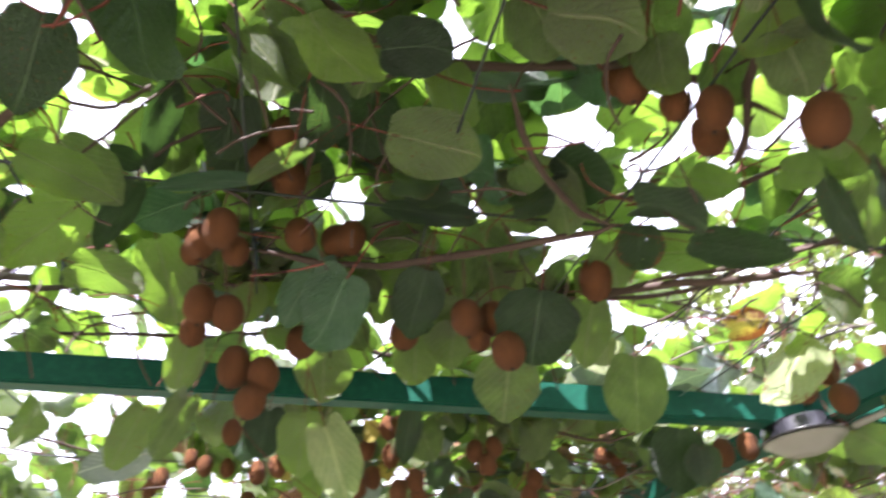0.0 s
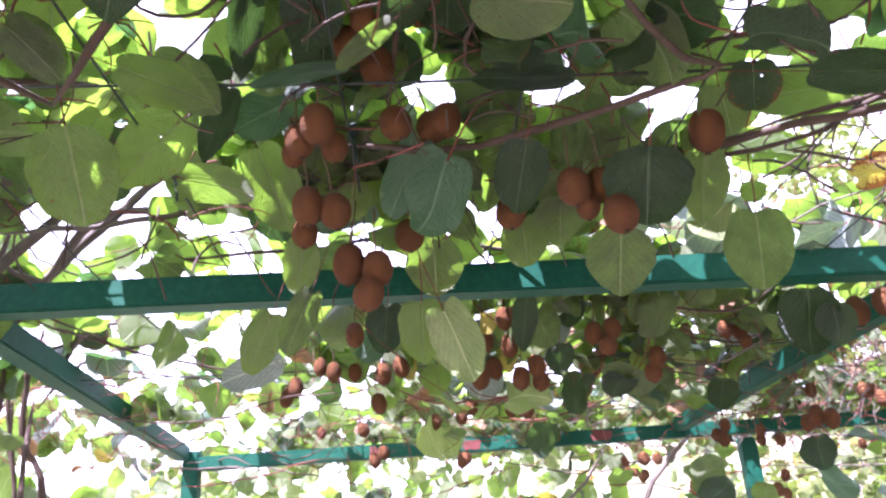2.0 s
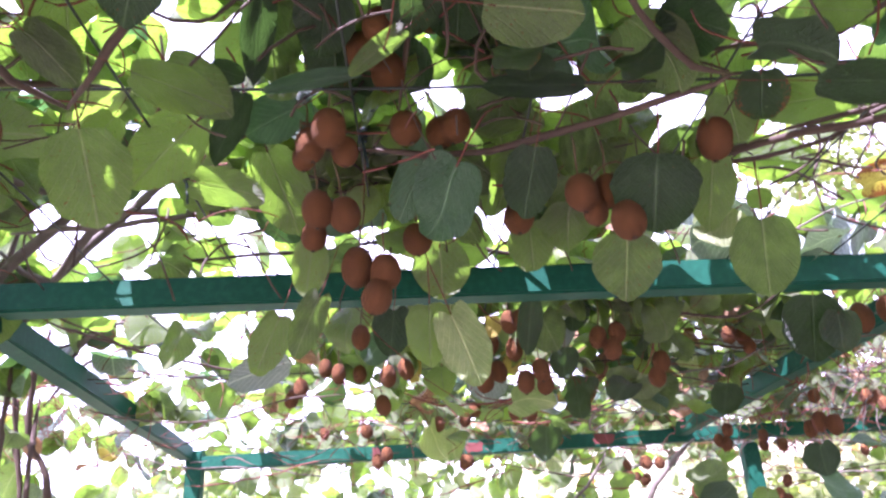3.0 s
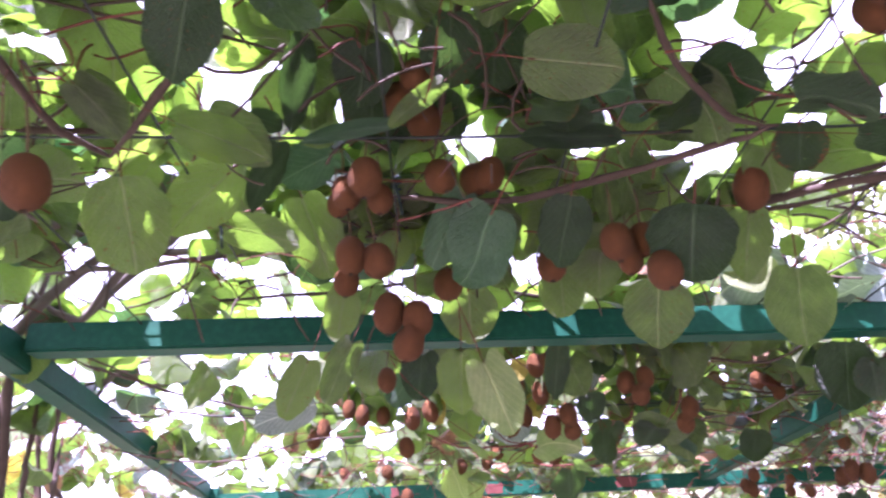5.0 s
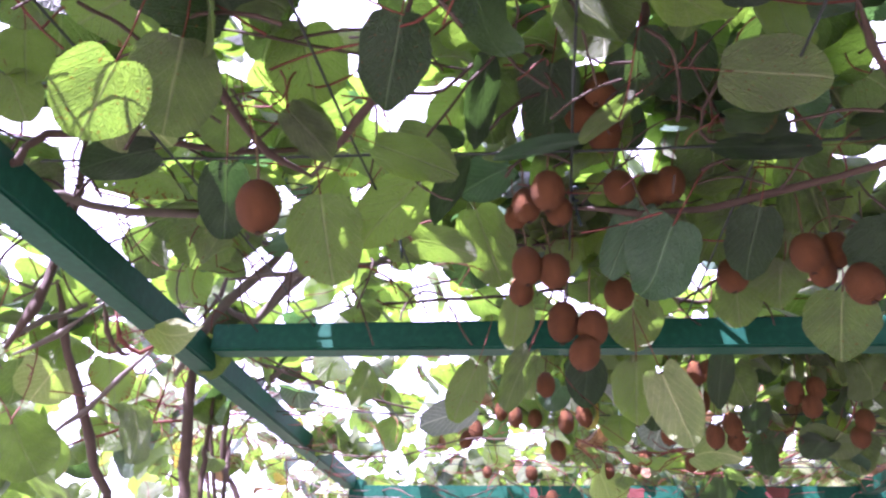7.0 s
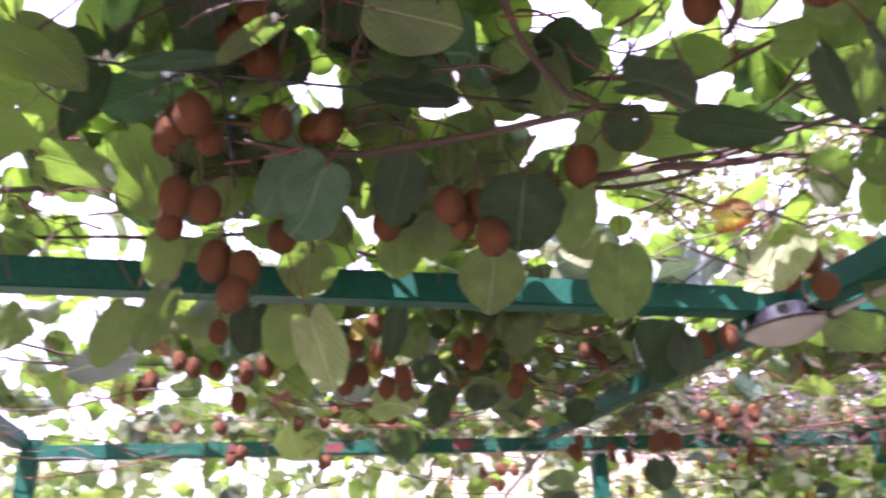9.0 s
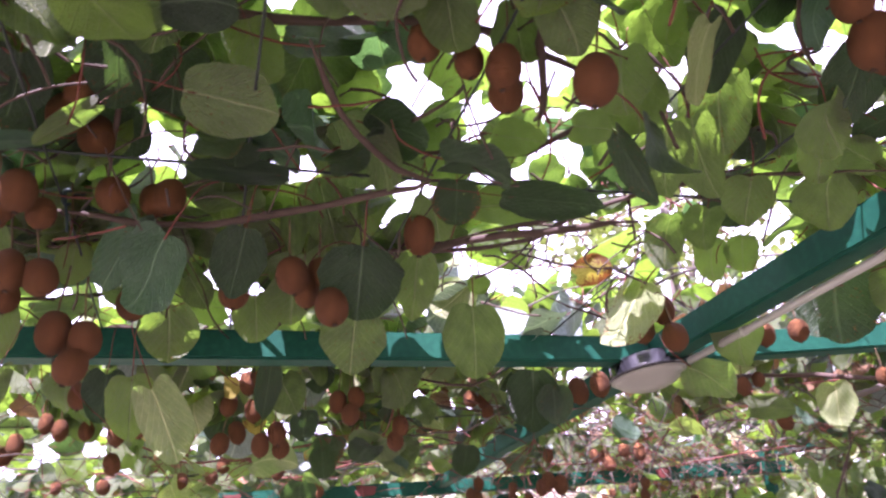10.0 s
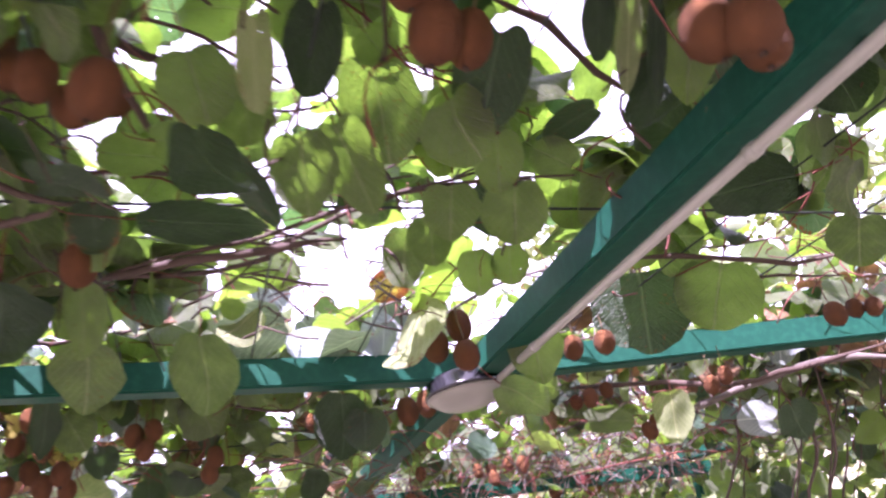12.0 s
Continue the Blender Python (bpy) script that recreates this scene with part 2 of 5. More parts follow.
def beam(name, a, b, width, height, label):
    """A square steel tube from a to b; a and b lie on the axis of its underside."""
    a, b = Vector(a), Vector(b)
    bm = bmesh.new()
    bmesh.ops.create_cube(bm, size=1.0)
    long = (b - a).length
    for v in bm.verts:
        v.co = Vector((v.co.x * long, v.co.y * width, (v.co.z + 0.5) * height))
    bmesh.ops.bevel(bm, geom=bm.edges[:], offset=0.005, segments=2, affect="EDGES")
    ob = part(name, bm, PAINT, None, "", True)
    way = (b - a).normalized()
    side = Vector((0, 0, 1)).cross(way).normalized()
    up = way.cross(side)
    ob.matrix_world = Matrix.Translation((a + b) / 2) @ Matrix((way, side, up)).transposed().to_4x4()
    ob.data.set_sharp_from_angle(angle=radians(40))
    return tagged(ob, label, "pergola beam", "pergola frame", "")

# ---- the ground, rising to a slope behind the pergola ----
def ground_height(x, y):
    rise = max(0.0, y - 6.0) * 0.25 * min(1.0, max(0.15, (x + 3.0) / 6.0))
    if y > 22:
        rise = 16 * 0.25 * min(1.0, max(0.15, (x + 3.0) / 6.0)) + (y - 22) * 0.02
    return rise + 0.06 * noise.noise((x * 0.7, y * 0.7, 0.0))


def build_ground():
    bm = bmesh.new()
    ticks = [-400, -150, -60, -30, -18, -12, -9, -7, -5.5, -4, -3, -2, -1, 0, 1, 2, 3, 4, 5, 6.5, 8, 10, 12, 15, 18, 22, 28, 40, 80, 180, 400]
    grid = [[bm.verts.new((x, y, ground_height(x, y))) for x in ticks] for y in ticks]
    for j in range(len(ticks) - 1):
        for i in range(len(ticks) - 1):
            bm.faces.new((grid[j][i], grid[j][i + 1], grid[j + 1][i + 1], grid[j + 1][i]))
    ob = part("ground", bm, EARTH)
    return tagged(ob, "dry soil and pale grass under and around the pergola", "ground", "", "structure")


build_ground()

# ---- the steel pergola ----
BW, BH = 0.062, 0.066
beam("cross_beam", (-0.95, 1.586, 2.073), (1.145, 1.586, 2.046), BW, BH, "green-painted square steel beam with sun flecks, carrying kiwi vines")
beam("side_beam", (-0.652, -1.9, 2.123), (-1.206, 3.70, 2.005), BW, BH, "green-painted steel side beam with a dull chalky face")
beam("side_beam", (1.178, -1.9, 2.115), (1.178, 3.70, 1.998), BW, BH, "green-painted steel side beam with a white conduit along its edge")
beam("cross_beam", (1.215, 1.60, 2.052), (3.05, 1.22, 2.06), BW, BH, "green-painted steel beam standing in full sun")
FAR = beam("cross_beam", (-1.16, 3.73, 1.957), (3.3, 3.73, 1.985), BW, BH, "green-painted steel beam with flaked red primer patches")
beam("side_beam", (3.25, 1.2, 2.06), (3.0, 3.7, 2.04), BW, BH, "green-painted steel side beam half hidden in vines")


def post(x, y, top, label, lean=(0, 0)):
    bm = bmesh.new()
    bmesh.ops.create_cube(bm, size=1.0)
    for v in bm.verts:
        low = v.co.z < 0
        v.co = Vector((v.co.x * 0.075 + (lean[0] if low else 0), v.co.y * 0.075 + (lean[1] if low else 0), -0.1 if low else top))
    bmesh.ops.bevel(bm, geom=bm.edges[:], offset=0.006, segments=2, affect="EDGES")
    ob = part("pergola_post", bm, PAINT)
    ob.location = (x, y, 0)
    ob.data.set_sharp_from_angle(angle=radians(40))
    return tagged(ob, label, "post", "pergola posts")


post(-1.17, 3.73, 2.05, "green-painted steel post at a far corner of the pergola")
post(1.53, 3.80, 1.96, "green-painted steel post under the far beam, sun flecked")
post(3.3, 3.9, 2.02, "dark green steel post half hidden by leaves")
post(-0.80, -1.9, 2.07, "green-painted steel post behind the viewer")
post(0.93, -1.9, 2.07, "green-painted steel post behind the viewer")

# ---- leaves ----
def leaf_shape(rng, n=10, ragged=0.02, fold=0.25, droop=0.25):
    """Vertices, faces and uvs of a broad, heart-shaped leaf of length 1, tip along +y, upper face up."""
    ph = [rng.uniform(0, 6.28) for _ in range(6)]
    notch, pointed, egg = rng.choice((0.04, 0.08, 0.12, 0.16, 0.26)), rng.choice((-0.05, -0.02, 0.03, 0.08)), rng.uniform(-0.02, 0.12)
    tw = rng.uniform(-0.25, 0.25)
    vs, uvs = [], []
    for j in range(n + 1):
        for i in range(n + 1):
            u, v = 2 * i / n - 1, 2 * j / n - 1
            x, y = u * math.sqrt(1 - v * v / 2), v * math.sqrt(1 - u * u / 2)
            r, a = math.hypot(x, y), math.atan2(x, -y)  # a: angle from the stalk
            rim = 1 - notch * math.exp(-(a / 0.26) ** 2) + 0.05 * math.exp(-((abs(a) - 0.6) / 0.3) ** 2) + pointed * math.exp(-((abs(a) - math.pi) / 0.28) ** 2)
            rim += ragged * (math.sin(5 * a + ph[0]) + 0.7 * math.sin(9 * a + ph[1]) + 0.5 * math.sin(15 * a + ph[2]))
            k = 1 + (rim - 1) * r ** 1.6
            x, y = 0.5 * x * k * (1 - egg * y), 0.5 + 0.5 * y * k
            z = fold * abs(x) ** 1.15 - droop * (y - 0.3) ** 2 + tw * x * y
            z += 0.030 * math.sin(9 * y + ph[3]) * r ** 2 + 0.022 * math.sin(8 * y + 7 * x + ph[4])
            z -= 0.11 * r ** 5 * (0.55 + 0.45 * math.sin(3 * a + ph[5]))
            z += 0.010 * math.cos(6.28 * (7.0 * y - 7.5 * abs(x) ** 0.8)) * r * (1 - r * r)
            vs.append((x, y, z))
            uvs.append((0.5 + x, y))
    fs = [(j * (n + 1) + i, j * (n + 1) + i + 1, (j + 1) * (n + 1) + i + 1, (j + 1) * (n + 1) + i) for j in range(n) for i in range(n)]
    return vs, fs, uvs


def leaf_mesh(name, shape, mat):
    vs, fs, uvs = shape
    me = bpy.data.meshes.new(name)
    me.from_pydata(vs, [], fs)
    layer = me.uv_layers.new(name="leaf")
    idx = np.empty(len(me.loops), dtype=np.int32)
    me.loops.foreach_get("vertex_index", idx)
    layer.data.foreach_set("uv", np.array(uvs, dtype=np.float32)[idx].ravel())
    me.materials.append(mat)
    me.shade_smooth()
    return me


lrng = random.Random(11)
SHAPES = [leaf_shape(lrng, 18, lrng.choice((0.008, 0.014, 0.024)), lrng.uniform(0.05, 0.40), lrng.uniform(0.05, 0.40)) for _ in range(16)]
MID = [leaf_shape(lrng, 8, lrng.choice((0.01, 0.02, 0.035)), lrng.uniform(0.05, 0.45), lrng.uniform(0.05, 0.5)) for _ in range(14)]
MESHES = {}


def leaf_data(kind, k):
    mat = {"g": LEAF, "d": LEAF_DARK, "b": LEAF_BLUE, "p": LEAF_PALE, "y": LEAF_YELLOW, "s": LEAF_SHEEN, "r": LEAF_DRY}[kind]
    if (kind, k) not in MESHES:
        MESHES[kind, k] = leaf_mesh("leaf", SHAPES[k], mat)
    return MESHES[kind, k]


VINE = empty("kiwi_vine", (0, 0, 0))
tagged(VINE, "old kiwi vine with broad green leaves trained over the pergola", "kiwi vine")
count = [0]
CLEAR = []  # what the roof's leaves leave open below: x, y, z, radius, reach


def petiole_mesh():
    rng = random.Random(3)
    bm = tube(bend([(0, 0.14, 0), (0.01, -0.16, 0.06), (-0.01, -0.5, 0.24), (0, -0.62, 0.5)], 0.1), 0.012, 5)
    me = bpy.data.meshes.new("petiole")
    bm.to_mesh(me)
    bm.free()
    me.materials.append(PETIOLE)
    me.shade_smooth()
    return me


PET = petiole_mesh()


def leaf(x, y, z, long, wide, rx, ry, rz, kind="g", stalk=True):
    """A single leaf with its middle at x, y, z; degrees turn it from flat with its tip to the north."""
    k = count[0] % len(SHAPES)
    count[0] += 1
    ob = new("leaf", leaf_data(kind, k))
    ob.parent = VINE
    rot = pose(0, 0, 0, rx, ry, rz)
    CLEAR.append((x, y, z, 0.35 * min(long, wide), 0.22))
    ob.matrix_world = Matrix.Translation((x, y, z)) @ rot @ Matrix.Diagonal((wide, long, (wide + long) / 2, 1)) @ Matrix.Translation((0, -0.5, 0))
    if stalk:
        st = new("petiole", PET)
        st.parent = ob
    return ob


def joined(name, spots, parent, mats, rng, shapes):
    """Many leaves in one mesh; spots: (matrix) for each leaf."""
    vv, ff, uu, mi = [], [], [], []
    base = 0
    packed = [(np.array(s[0]), np.array(s[1]), np.array(s[2])) for s in shapes]
    for m in spots:
        v, f, u = packed[rng.randrange(len(packed))]
        mm = np.array(m)
        vv.append(v @ mm[:3, :3].T + mm[:3, 3])
        ff.append(f + base)
        uu.append(u)
        mi.append(np.full(len(f), rng.choices(range(len(mats)), [w for _, w in mats])[0]))
        base += len(v)
    vv, ff, uu, mi = np.concatenate(vv), np.concatenate(ff), np.concatenate(uu), np.concatenate(mi)
    me = bpy.data.meshes.new(name)
    me.vertices.add(len(vv))
    me.vertices.foreach_set("co", vv.astype(np.float32).ravel())
    me.loops.add(ff.size)
    me.loops.foreach_set("vertex_index", ff.astype(np.int32).ravel())
    me.polygons.add(len(ff))
    me.polygons.foreach_set("loop_start", np.arange(0, ff.size, 4, dtype=np.int32))
    for mat, _ in mats:
        me.materials.append(mat)
    me.polygons.foreach_set("material_index", mi.astype(np.int32))
    me.update(calc_edges=True)
    layer = me.uv_layers.new(name="leaf")
    layer.data.foreach_set("uv", uu[ff.ravel()].astype(np.float32).ravel())
    me.shade_smooth()
    ob = new(name, me)
    ob.parent = parent
    return tagged(ob, kind="stuff")


LOW = [leaf_shape(lrng, 4, 0.03, lrng.uniform(0.1, 0.4), lrng.uniform(0.1, 0.4)) for _ in range(8)]


def leaf_matrix(p, long, tilt, yaw, roll, wide=1.0):
    return Matrix.Translation(p) @ pose(0, 0, 0, tilt, roll, yaw) @ Matrix.Diagonal((long * wide, long, long, 1)) @ Matrix.Translation((0, -0.5, 0))


# openings in the leaf roof, where the white sky shows: x, y at 2.3 m, radius, and the slant to the side and ahead for each metre up
GAPS = []


def gap(x, y, r, sx, sy):
    GAPS.append((x, y, r, sx, sy))


gap(-0.36, 0.97, 0.038, -0.48, 1.23)
gap(-0.33, 0.99, 0.026, -0.43, 1.26)
gap(0.46, 1.25, 0.030, 0.62, 1.61)
gap(0.48, 1.22, 0.023, 0.66, 1.58)
gap(0.47, 1.32, 0.020, 0.64, 1.71)
gap(0.56, 1.15, 0.024, 0.76, 1.48)
gap(0.59, 1.15, 0.020, 0.80, 1.48)
gap(-0.18, 1.04, 0.022, -0.23, 1.34)
gap(0.04, 1.11, 0.025, 0.06, 1.43)
gap(-0.05, 1.17, 0.020, -0.05, 1.50)
gap(-0.39, 1.14, 0.020, -0.51, 1.47)
gap(-0.63, 1.02, 0.020, -0.83, 1.31)
gap(0.71, 1.04, 0.022, 0.96, 1.33)
gap(0.22, 1.19, 0.020, 0.30, 1.54)
gap(-0.71, 1.28, 0.020, -0.94, 1.65)
gap(-0.71, 1.54, 0.037, -0.94, 2.00)
gap(-0.57, 1.46, 0.031, -0.76, 1.89)
gap(0.75, 1.63, 0.046, 1.01, 2.12)
gap(0.85, 1.50, 0.050, 1.15, 1.95)
gap(0.97, 1.60, 0.040, 1.30, 2.08)
gap(0.86, 1.61, 0.040, 1.16, 2.10)
gap(0.69, 1.68, 0.022, 0.93, 2.19)
gap(-0.15, 1.71, 0.020, -0.18, 2.22)
gap(-0.08, 1.94, 0.025, -0.09, 2.54)
gap(0.16, 1.71, 0.020, 0.22, 2.23)
gap(0.10, 1.59, 0.020, 0.14, 2.08)
gap(-0.43, 1.30, 0.020, -0.57, 1.69)
gap(-0.80, 1.62, 0.034, -1.06, 2.10)
gap(0.01, 1.09, 0.020, 0.02, 1.40)
gap(-0.65, 1.22, 0.020, -0.86, 1.57)
gap(-0.45, 0.79, 0.020, -0.41, 1.11)
gap(-0.41, 0.98, 0.031, -0.35, 1.37)
gap(-0.37, 1.01, 0.023, -0.30, 1.42)
gap(-0.33, 0.92, 0.020, -0.24, 1.30)
gap(-1.04, 0.94, 0.029, -1.23, 1.33)
gap(-1.00, 1.05, 0.031, -1.18, 1.48)
gap(-0.60, 0.87, 0.020, -0.62, 1.22)
gap(-0.81, 1.06, 0.029, -0.92, 1.49)
gap(-0.51, 1.21, 0.022, -0.50, 1.70)
gap(-0.66, 1.02, 0.020, -0.70, 1.43)
gap(-0.06, 0.94, 0.020, 0.13, 1.33)
gap(-1.07, 1.23, 0.035, -1.28, 1.73)
gap(-0.56, 1.20, 0.020, -0.57, 1.69)
gap(0.99, 0.62, 0.045, 0.61, 1.03)
gap(1.06, 0.67, 0.038, 0.72, 1.11)
gap(1.01, 0.65, 0.020, 0.64, 1.07)
gap(1.21, 0.79, 0.034, 0.94, 1.29)
gap(0.65, 0.75, 0.020, 0.10, 1.22)
gap(0.83, 0.74, 0.020, 0.37, 1.22)
gap(0.85, 0.75, 0.020, 0.40, 1.23)
gap(0.39, 0.95, 0.020, -0.30, 1.52)
gap(0.27, 1.21, 0.025, -0.47, 1.92)
gap(0.62, 1.17, 0.020, 0.06, 1.85)
gap(0.88, 1.01, 0.020, 0.44, 1.62)
gap(0.97, 1.21, 0.038, 0.58, 1.92)
gap(0.92, 1.32, 0.048, 0.50, 2.08)
gap(0.86, 1.38, 0.049, 0.41, 2.17)
gap(0.98, 1.14, 0.033, 0.60, 1.82)
gap(1.03, 1.03, 0.027, 0.67, 1.65)
gap(1.03, 1.12, 0.026, 0.67, 1.78)
gap(0.54, 1.15, 0.020, -0.06, 1.83)
gap(1.07, 0.89, 0.020, 0.73, 1.44)
gap(0.73, 0.80, 0.020, 0.22, 1.30)
gap(0.48, 1.24, 0.020, -0.16, 1.96)
gap(0.81, 1.57, 0.040, 0.33, 2.45)
gap(1.05, 1.26, 0.024, 0.71, 2.00)
gap(0.38, 0.89, 0.024, 0.22, 1.38)
gap(0.16, 0.73, 0.020, -0.10, 1.14)
gap(0.70, 0.74, 0.020, 0.70, 1.15)
gap(0.87, 0.73, 0.020, 0.95, 1.15)
gap(0.81, 0.83, 0.020, 0.85, 1.29)
gap(0.83, 1.41, 0.044, 0.89, 2.13)
gap(0.93, 1.48, 0.041, 1.03, 2.25)
gap(0.61, 1.12, 0.032, 0.56, 1.71)
gap(0.82, 1.54, 0.030, 0.87, 2.32)
gap(0.47, 1.30, 0.028, 0.35, 1.98)
gap(0.97, 1.37, 0.031, 1.09, 2.08)
gap(0.15, 0.73, 0.034, 0.22, 1.05)
gap(0.17, 0.80, 0.014, 0.25, 1.15)
gap(0.35, 0.89, 0.038, 0.50, 1.27)
gap(0.39, 0.89, 0.018, 0.56, 1.27)
gap(0.32, 0.95, 0.014, 0.46, 1.35)
gap(0.43, 0.89, 0.014, 0.62, 1.27)
gap(0.43, 0.68, 0.014, 0.61, 0.97)
gap(0.40, 0.64, 0.014, 0.57, 0.91)
gap(0.33, 0.64, 0.014, 0.48, 0.91)
gap(0.46, 1.27, 0.038, 0.66, 1.82)
gap(0.48, 1.23, 0.034, 0.68, 1.76)
gap(0.58, 1.17, 0.020, 0.83, 1.67)
gap(0.73, 1.10, 0.014, 1.04, 1.57)
gap(0.27, 1.10, 0.014, 0.39, 1.58)
gap(0.40, 1.16, 0.014, 0.58, 1.66)


def in_gap(x, y, z):
    h = z - 2.3
    return any((x - gx - sx * h) ** 2 + (y - gy - sy * h) ** 2 / (1 + 0.35 * sy * sy) < (r + (0.03 if r < 0.03 else 0.045)) ** 2 for gx, gy, r, sx, sy in GAPS)


# places that the sun reaches through the roof: x, y, z, radius
SUNNY = [
    (0.80, 1.70, 2.16, 0.17), (0.65, 1.56, 2.18, 0.06), (1.38, 1.35, 2.05, 0.05), (1.75, 2.0, 2.0, 0.16),
    (-0.66, 1.56, 2.10, 0.028), (0.23, 1.56, 2.08, 0.025),
    (0.50, 1.58, 2.09, 0.03), (0.93, 1.58, 2.09, 0.03),
    (-0.62, 0.52, 2.07, 0.04), (-0.08, 0.68, 2.22, 0.05), (0.76, 0.72, 2.13, 0.04), (0.88, 1.02, 2.13, 0.04),
    (-0.60, 0.55, 2.05, 0.05), (0.69, 1.31, 2.22, 0.06), (0.74, 0.71, 2.11, 0.04), (0.88, 1.02, 2.12, 0.05), (-1.12, 3.0, 2.03, 0.12), (-1.06, 2.35, 2.07, 0.08), (0.02, 1.48, 2.10, 0.04),
    (1.05, 1.75, 2.12, 0.10), (2.1, 2.5, 2.0, 0.2), (1.4, 2.9, 2.0, 0.15), (0.4, 2.6, 2.05, 0.15), (-0.3, 2.9, 2.0, 0.15),
]


def shades(x, y, z, rng):
    """Whether a leaf here would shade one of the sunny places or the eastern beam, which stands in the sun."""
    sx, sy = x - SUN_TO.x / SUN_TO.z * (z - 2.1), y - SUN_TO.y / SUN_TO.z * (z - 2.1)
    if 1.3 < sx < 3.0 and abs(sy - (1.58 - 0.21 * (sx - 1.2))) < 0.19 and rng.random() < 0.95:
        return True
    for px, py, pz, r in SUNNY:
        k = (z - pz) / SUN_TO.z
        if k > 0 and math.hypot(px + SUN_TO.x * k - x, py + SUN_TO.y * k - y) < r + 0.05:
            return True
    return False


def hides(x, y, z):
    """Whether a roof leaf would hang in front of fruit and single leaves, which all face the middle of the bay."""
    c = np.array(CLEAR)
    way = np.array((0.1, -0.02, 1.6)) - c[:, :3]
    rel = np.array((x, y, z)) - c[:, :3]
    dot = (rel * way).sum(1) / (way * way).sum(1)
    k = np.clip(dot, 0.02, c[:, 4])
    return bool(((np.linalg.norm(rel - way * k[:, None], axis=1) < c[:, 3] + 0.03) & (dot > -0.03)).any())


def roof(rng):
    near, far = [], []
    # behind the viewer the roof runs on unseen, added for its shade
    x0, x1, y0, y1 = -1.7, 3.9, -3.0, 6.2
    for _ in range(8200):
        x, y = rng.uniform(x0, x1), rng.uniform(y0, y1)
        n = noise.noise((x * 1.9, y * 1.9, 3.0)) + 0.6 * noise.noise((x * 4.1, y * 4.1, 7.0))
        if n < -0.30 and rng.random() < 0.85:
            continue
        if x > 0.5 and y > 1.15 and rng.random() < (0.35 if x < 1.2 else 0.6):
            continue
        if y > 2.0 and rng.random() < (0.74 if y > 3.3 else min(0.55, (y - 2.0) * 0.2)):
            continue
        z = 2.17 + abs(rng.gauss(0, 0.17)) + 0.05 * n
        if in_gap(x, y, z):
            continue
        if shades(x, y, z, rng) or (0 < y < 3.9 and hides(x, y, z)):
            continue
        if x < -0.45 and y > 1.7 and rng.random() < 0.5:
            continue
        if y > 2.2 and rng.random() < 0.12:
            z -= rng.uniform(0.1, 0.3)
        m = leaf_matrix((x, y, z), rng.uniform(0.09, 0.16) * (1.0 if y < 1.9 else 0.9), rng.gauss(-12, 26), rng.uniform(0, 360), rng.gauss(0, 24), rng.uniform(0.9, 1.12))
        (near if y < 2.6 and y > 0.1 else far).append(m)
    # a thick knot of foliage in the middle bay
    for _ in range(150):
        x, y, z = rng.uniform(-0.25, 0.62), rng.uniform(0.98, 1.55), rng.uniform(2.19, 2.36)
        if not in_gap(x, y, z) and not shades(x, y, z, rng) and not hides(x, y, z):
            near.append(leaf_matrix((x, y, z), rng.uniform(0.11, 0.16), rng.gauss(-15, 24), rng.uniform(0, 360), rng.gauss(0, 22), rng.uniform(0.9, 1.1)))
    # a second layer over the first bay
    for _ in range(420):
        x, y, z = rng.uniform(-1.0, 1.3), rng.uniform(0.1, 1.6), rng.uniform(2.3, 2.6)
        if not in_gap(x, y, z) and not shades(x, y, z, rng):
            near.append(leaf_matrix((x, y, z), rng.uniform(0.11, 0.16), rng.gauss(-10, 22), rng.uniform(0, 360), rng.gauss(0, 20), rng.uniform(0.9, 1.1)))
    # unseen leaves added over the open end behind, where the wires run on, to dim the near fruit
    for _ in range(170):
        x, y, z = rng.uniform(-0.1, 1.1), rng.uniform(-0.7, 0.25), rng.uniform(2.32, 2.6)
        if not in_gap(x, y, z) and not shades(x, y, z, rng) and not hides(x, y, z):
            near.append(leaf_matrix((x, y, z), rng.uniform(0.11, 0.16), rng.gauss(-10, 22), rng.uniform(0, 360), rng.gauss(0, 20), rng.uniform(0.9, 1.1)))
    # small young leaves above, which leave only specks of sky
    for _ in range(620):
        x, y, z = rng.uniform(-1.1, 1.5), rng.uniform(0.1, 1.75), rng.uniform(2.32, 2.62)
        if not in_gap(x, y, z) and not shades(x, y, z, rng) and not hides(x, y, z):
            near.append(leaf_matrix((x, y, z), rng.uniform(0.055, 0.095), rng.gauss(-8, 22), rng.uniform(0, 360), rng.gauss(0, 22), rng.uniform(0.85, 1.05)))
    # leaves that shade the near beam
    for k in range(150):
        x, up = -0.98 + 2.1 * k / 150, rng.uniform(0.22, 0.5)
        x, y, z = x + SUN_TO.x * up, 1.58 + SUN_TO.y * up + rng.gauss(0, 0.03), 2.09 + SUN_TO.z * up
        if not in_gap(x, y, z) and not shades(x, y, z, rng) and not hides(x, y, z):
            near.append(leaf_matrix((x, y, z), rng.uniform(0.09, 0.14), rng.gauss(-12, 20), rng.uniform(0, 360), rng.gauss(0, 20), rng.uniform(0.9, 1.1)))
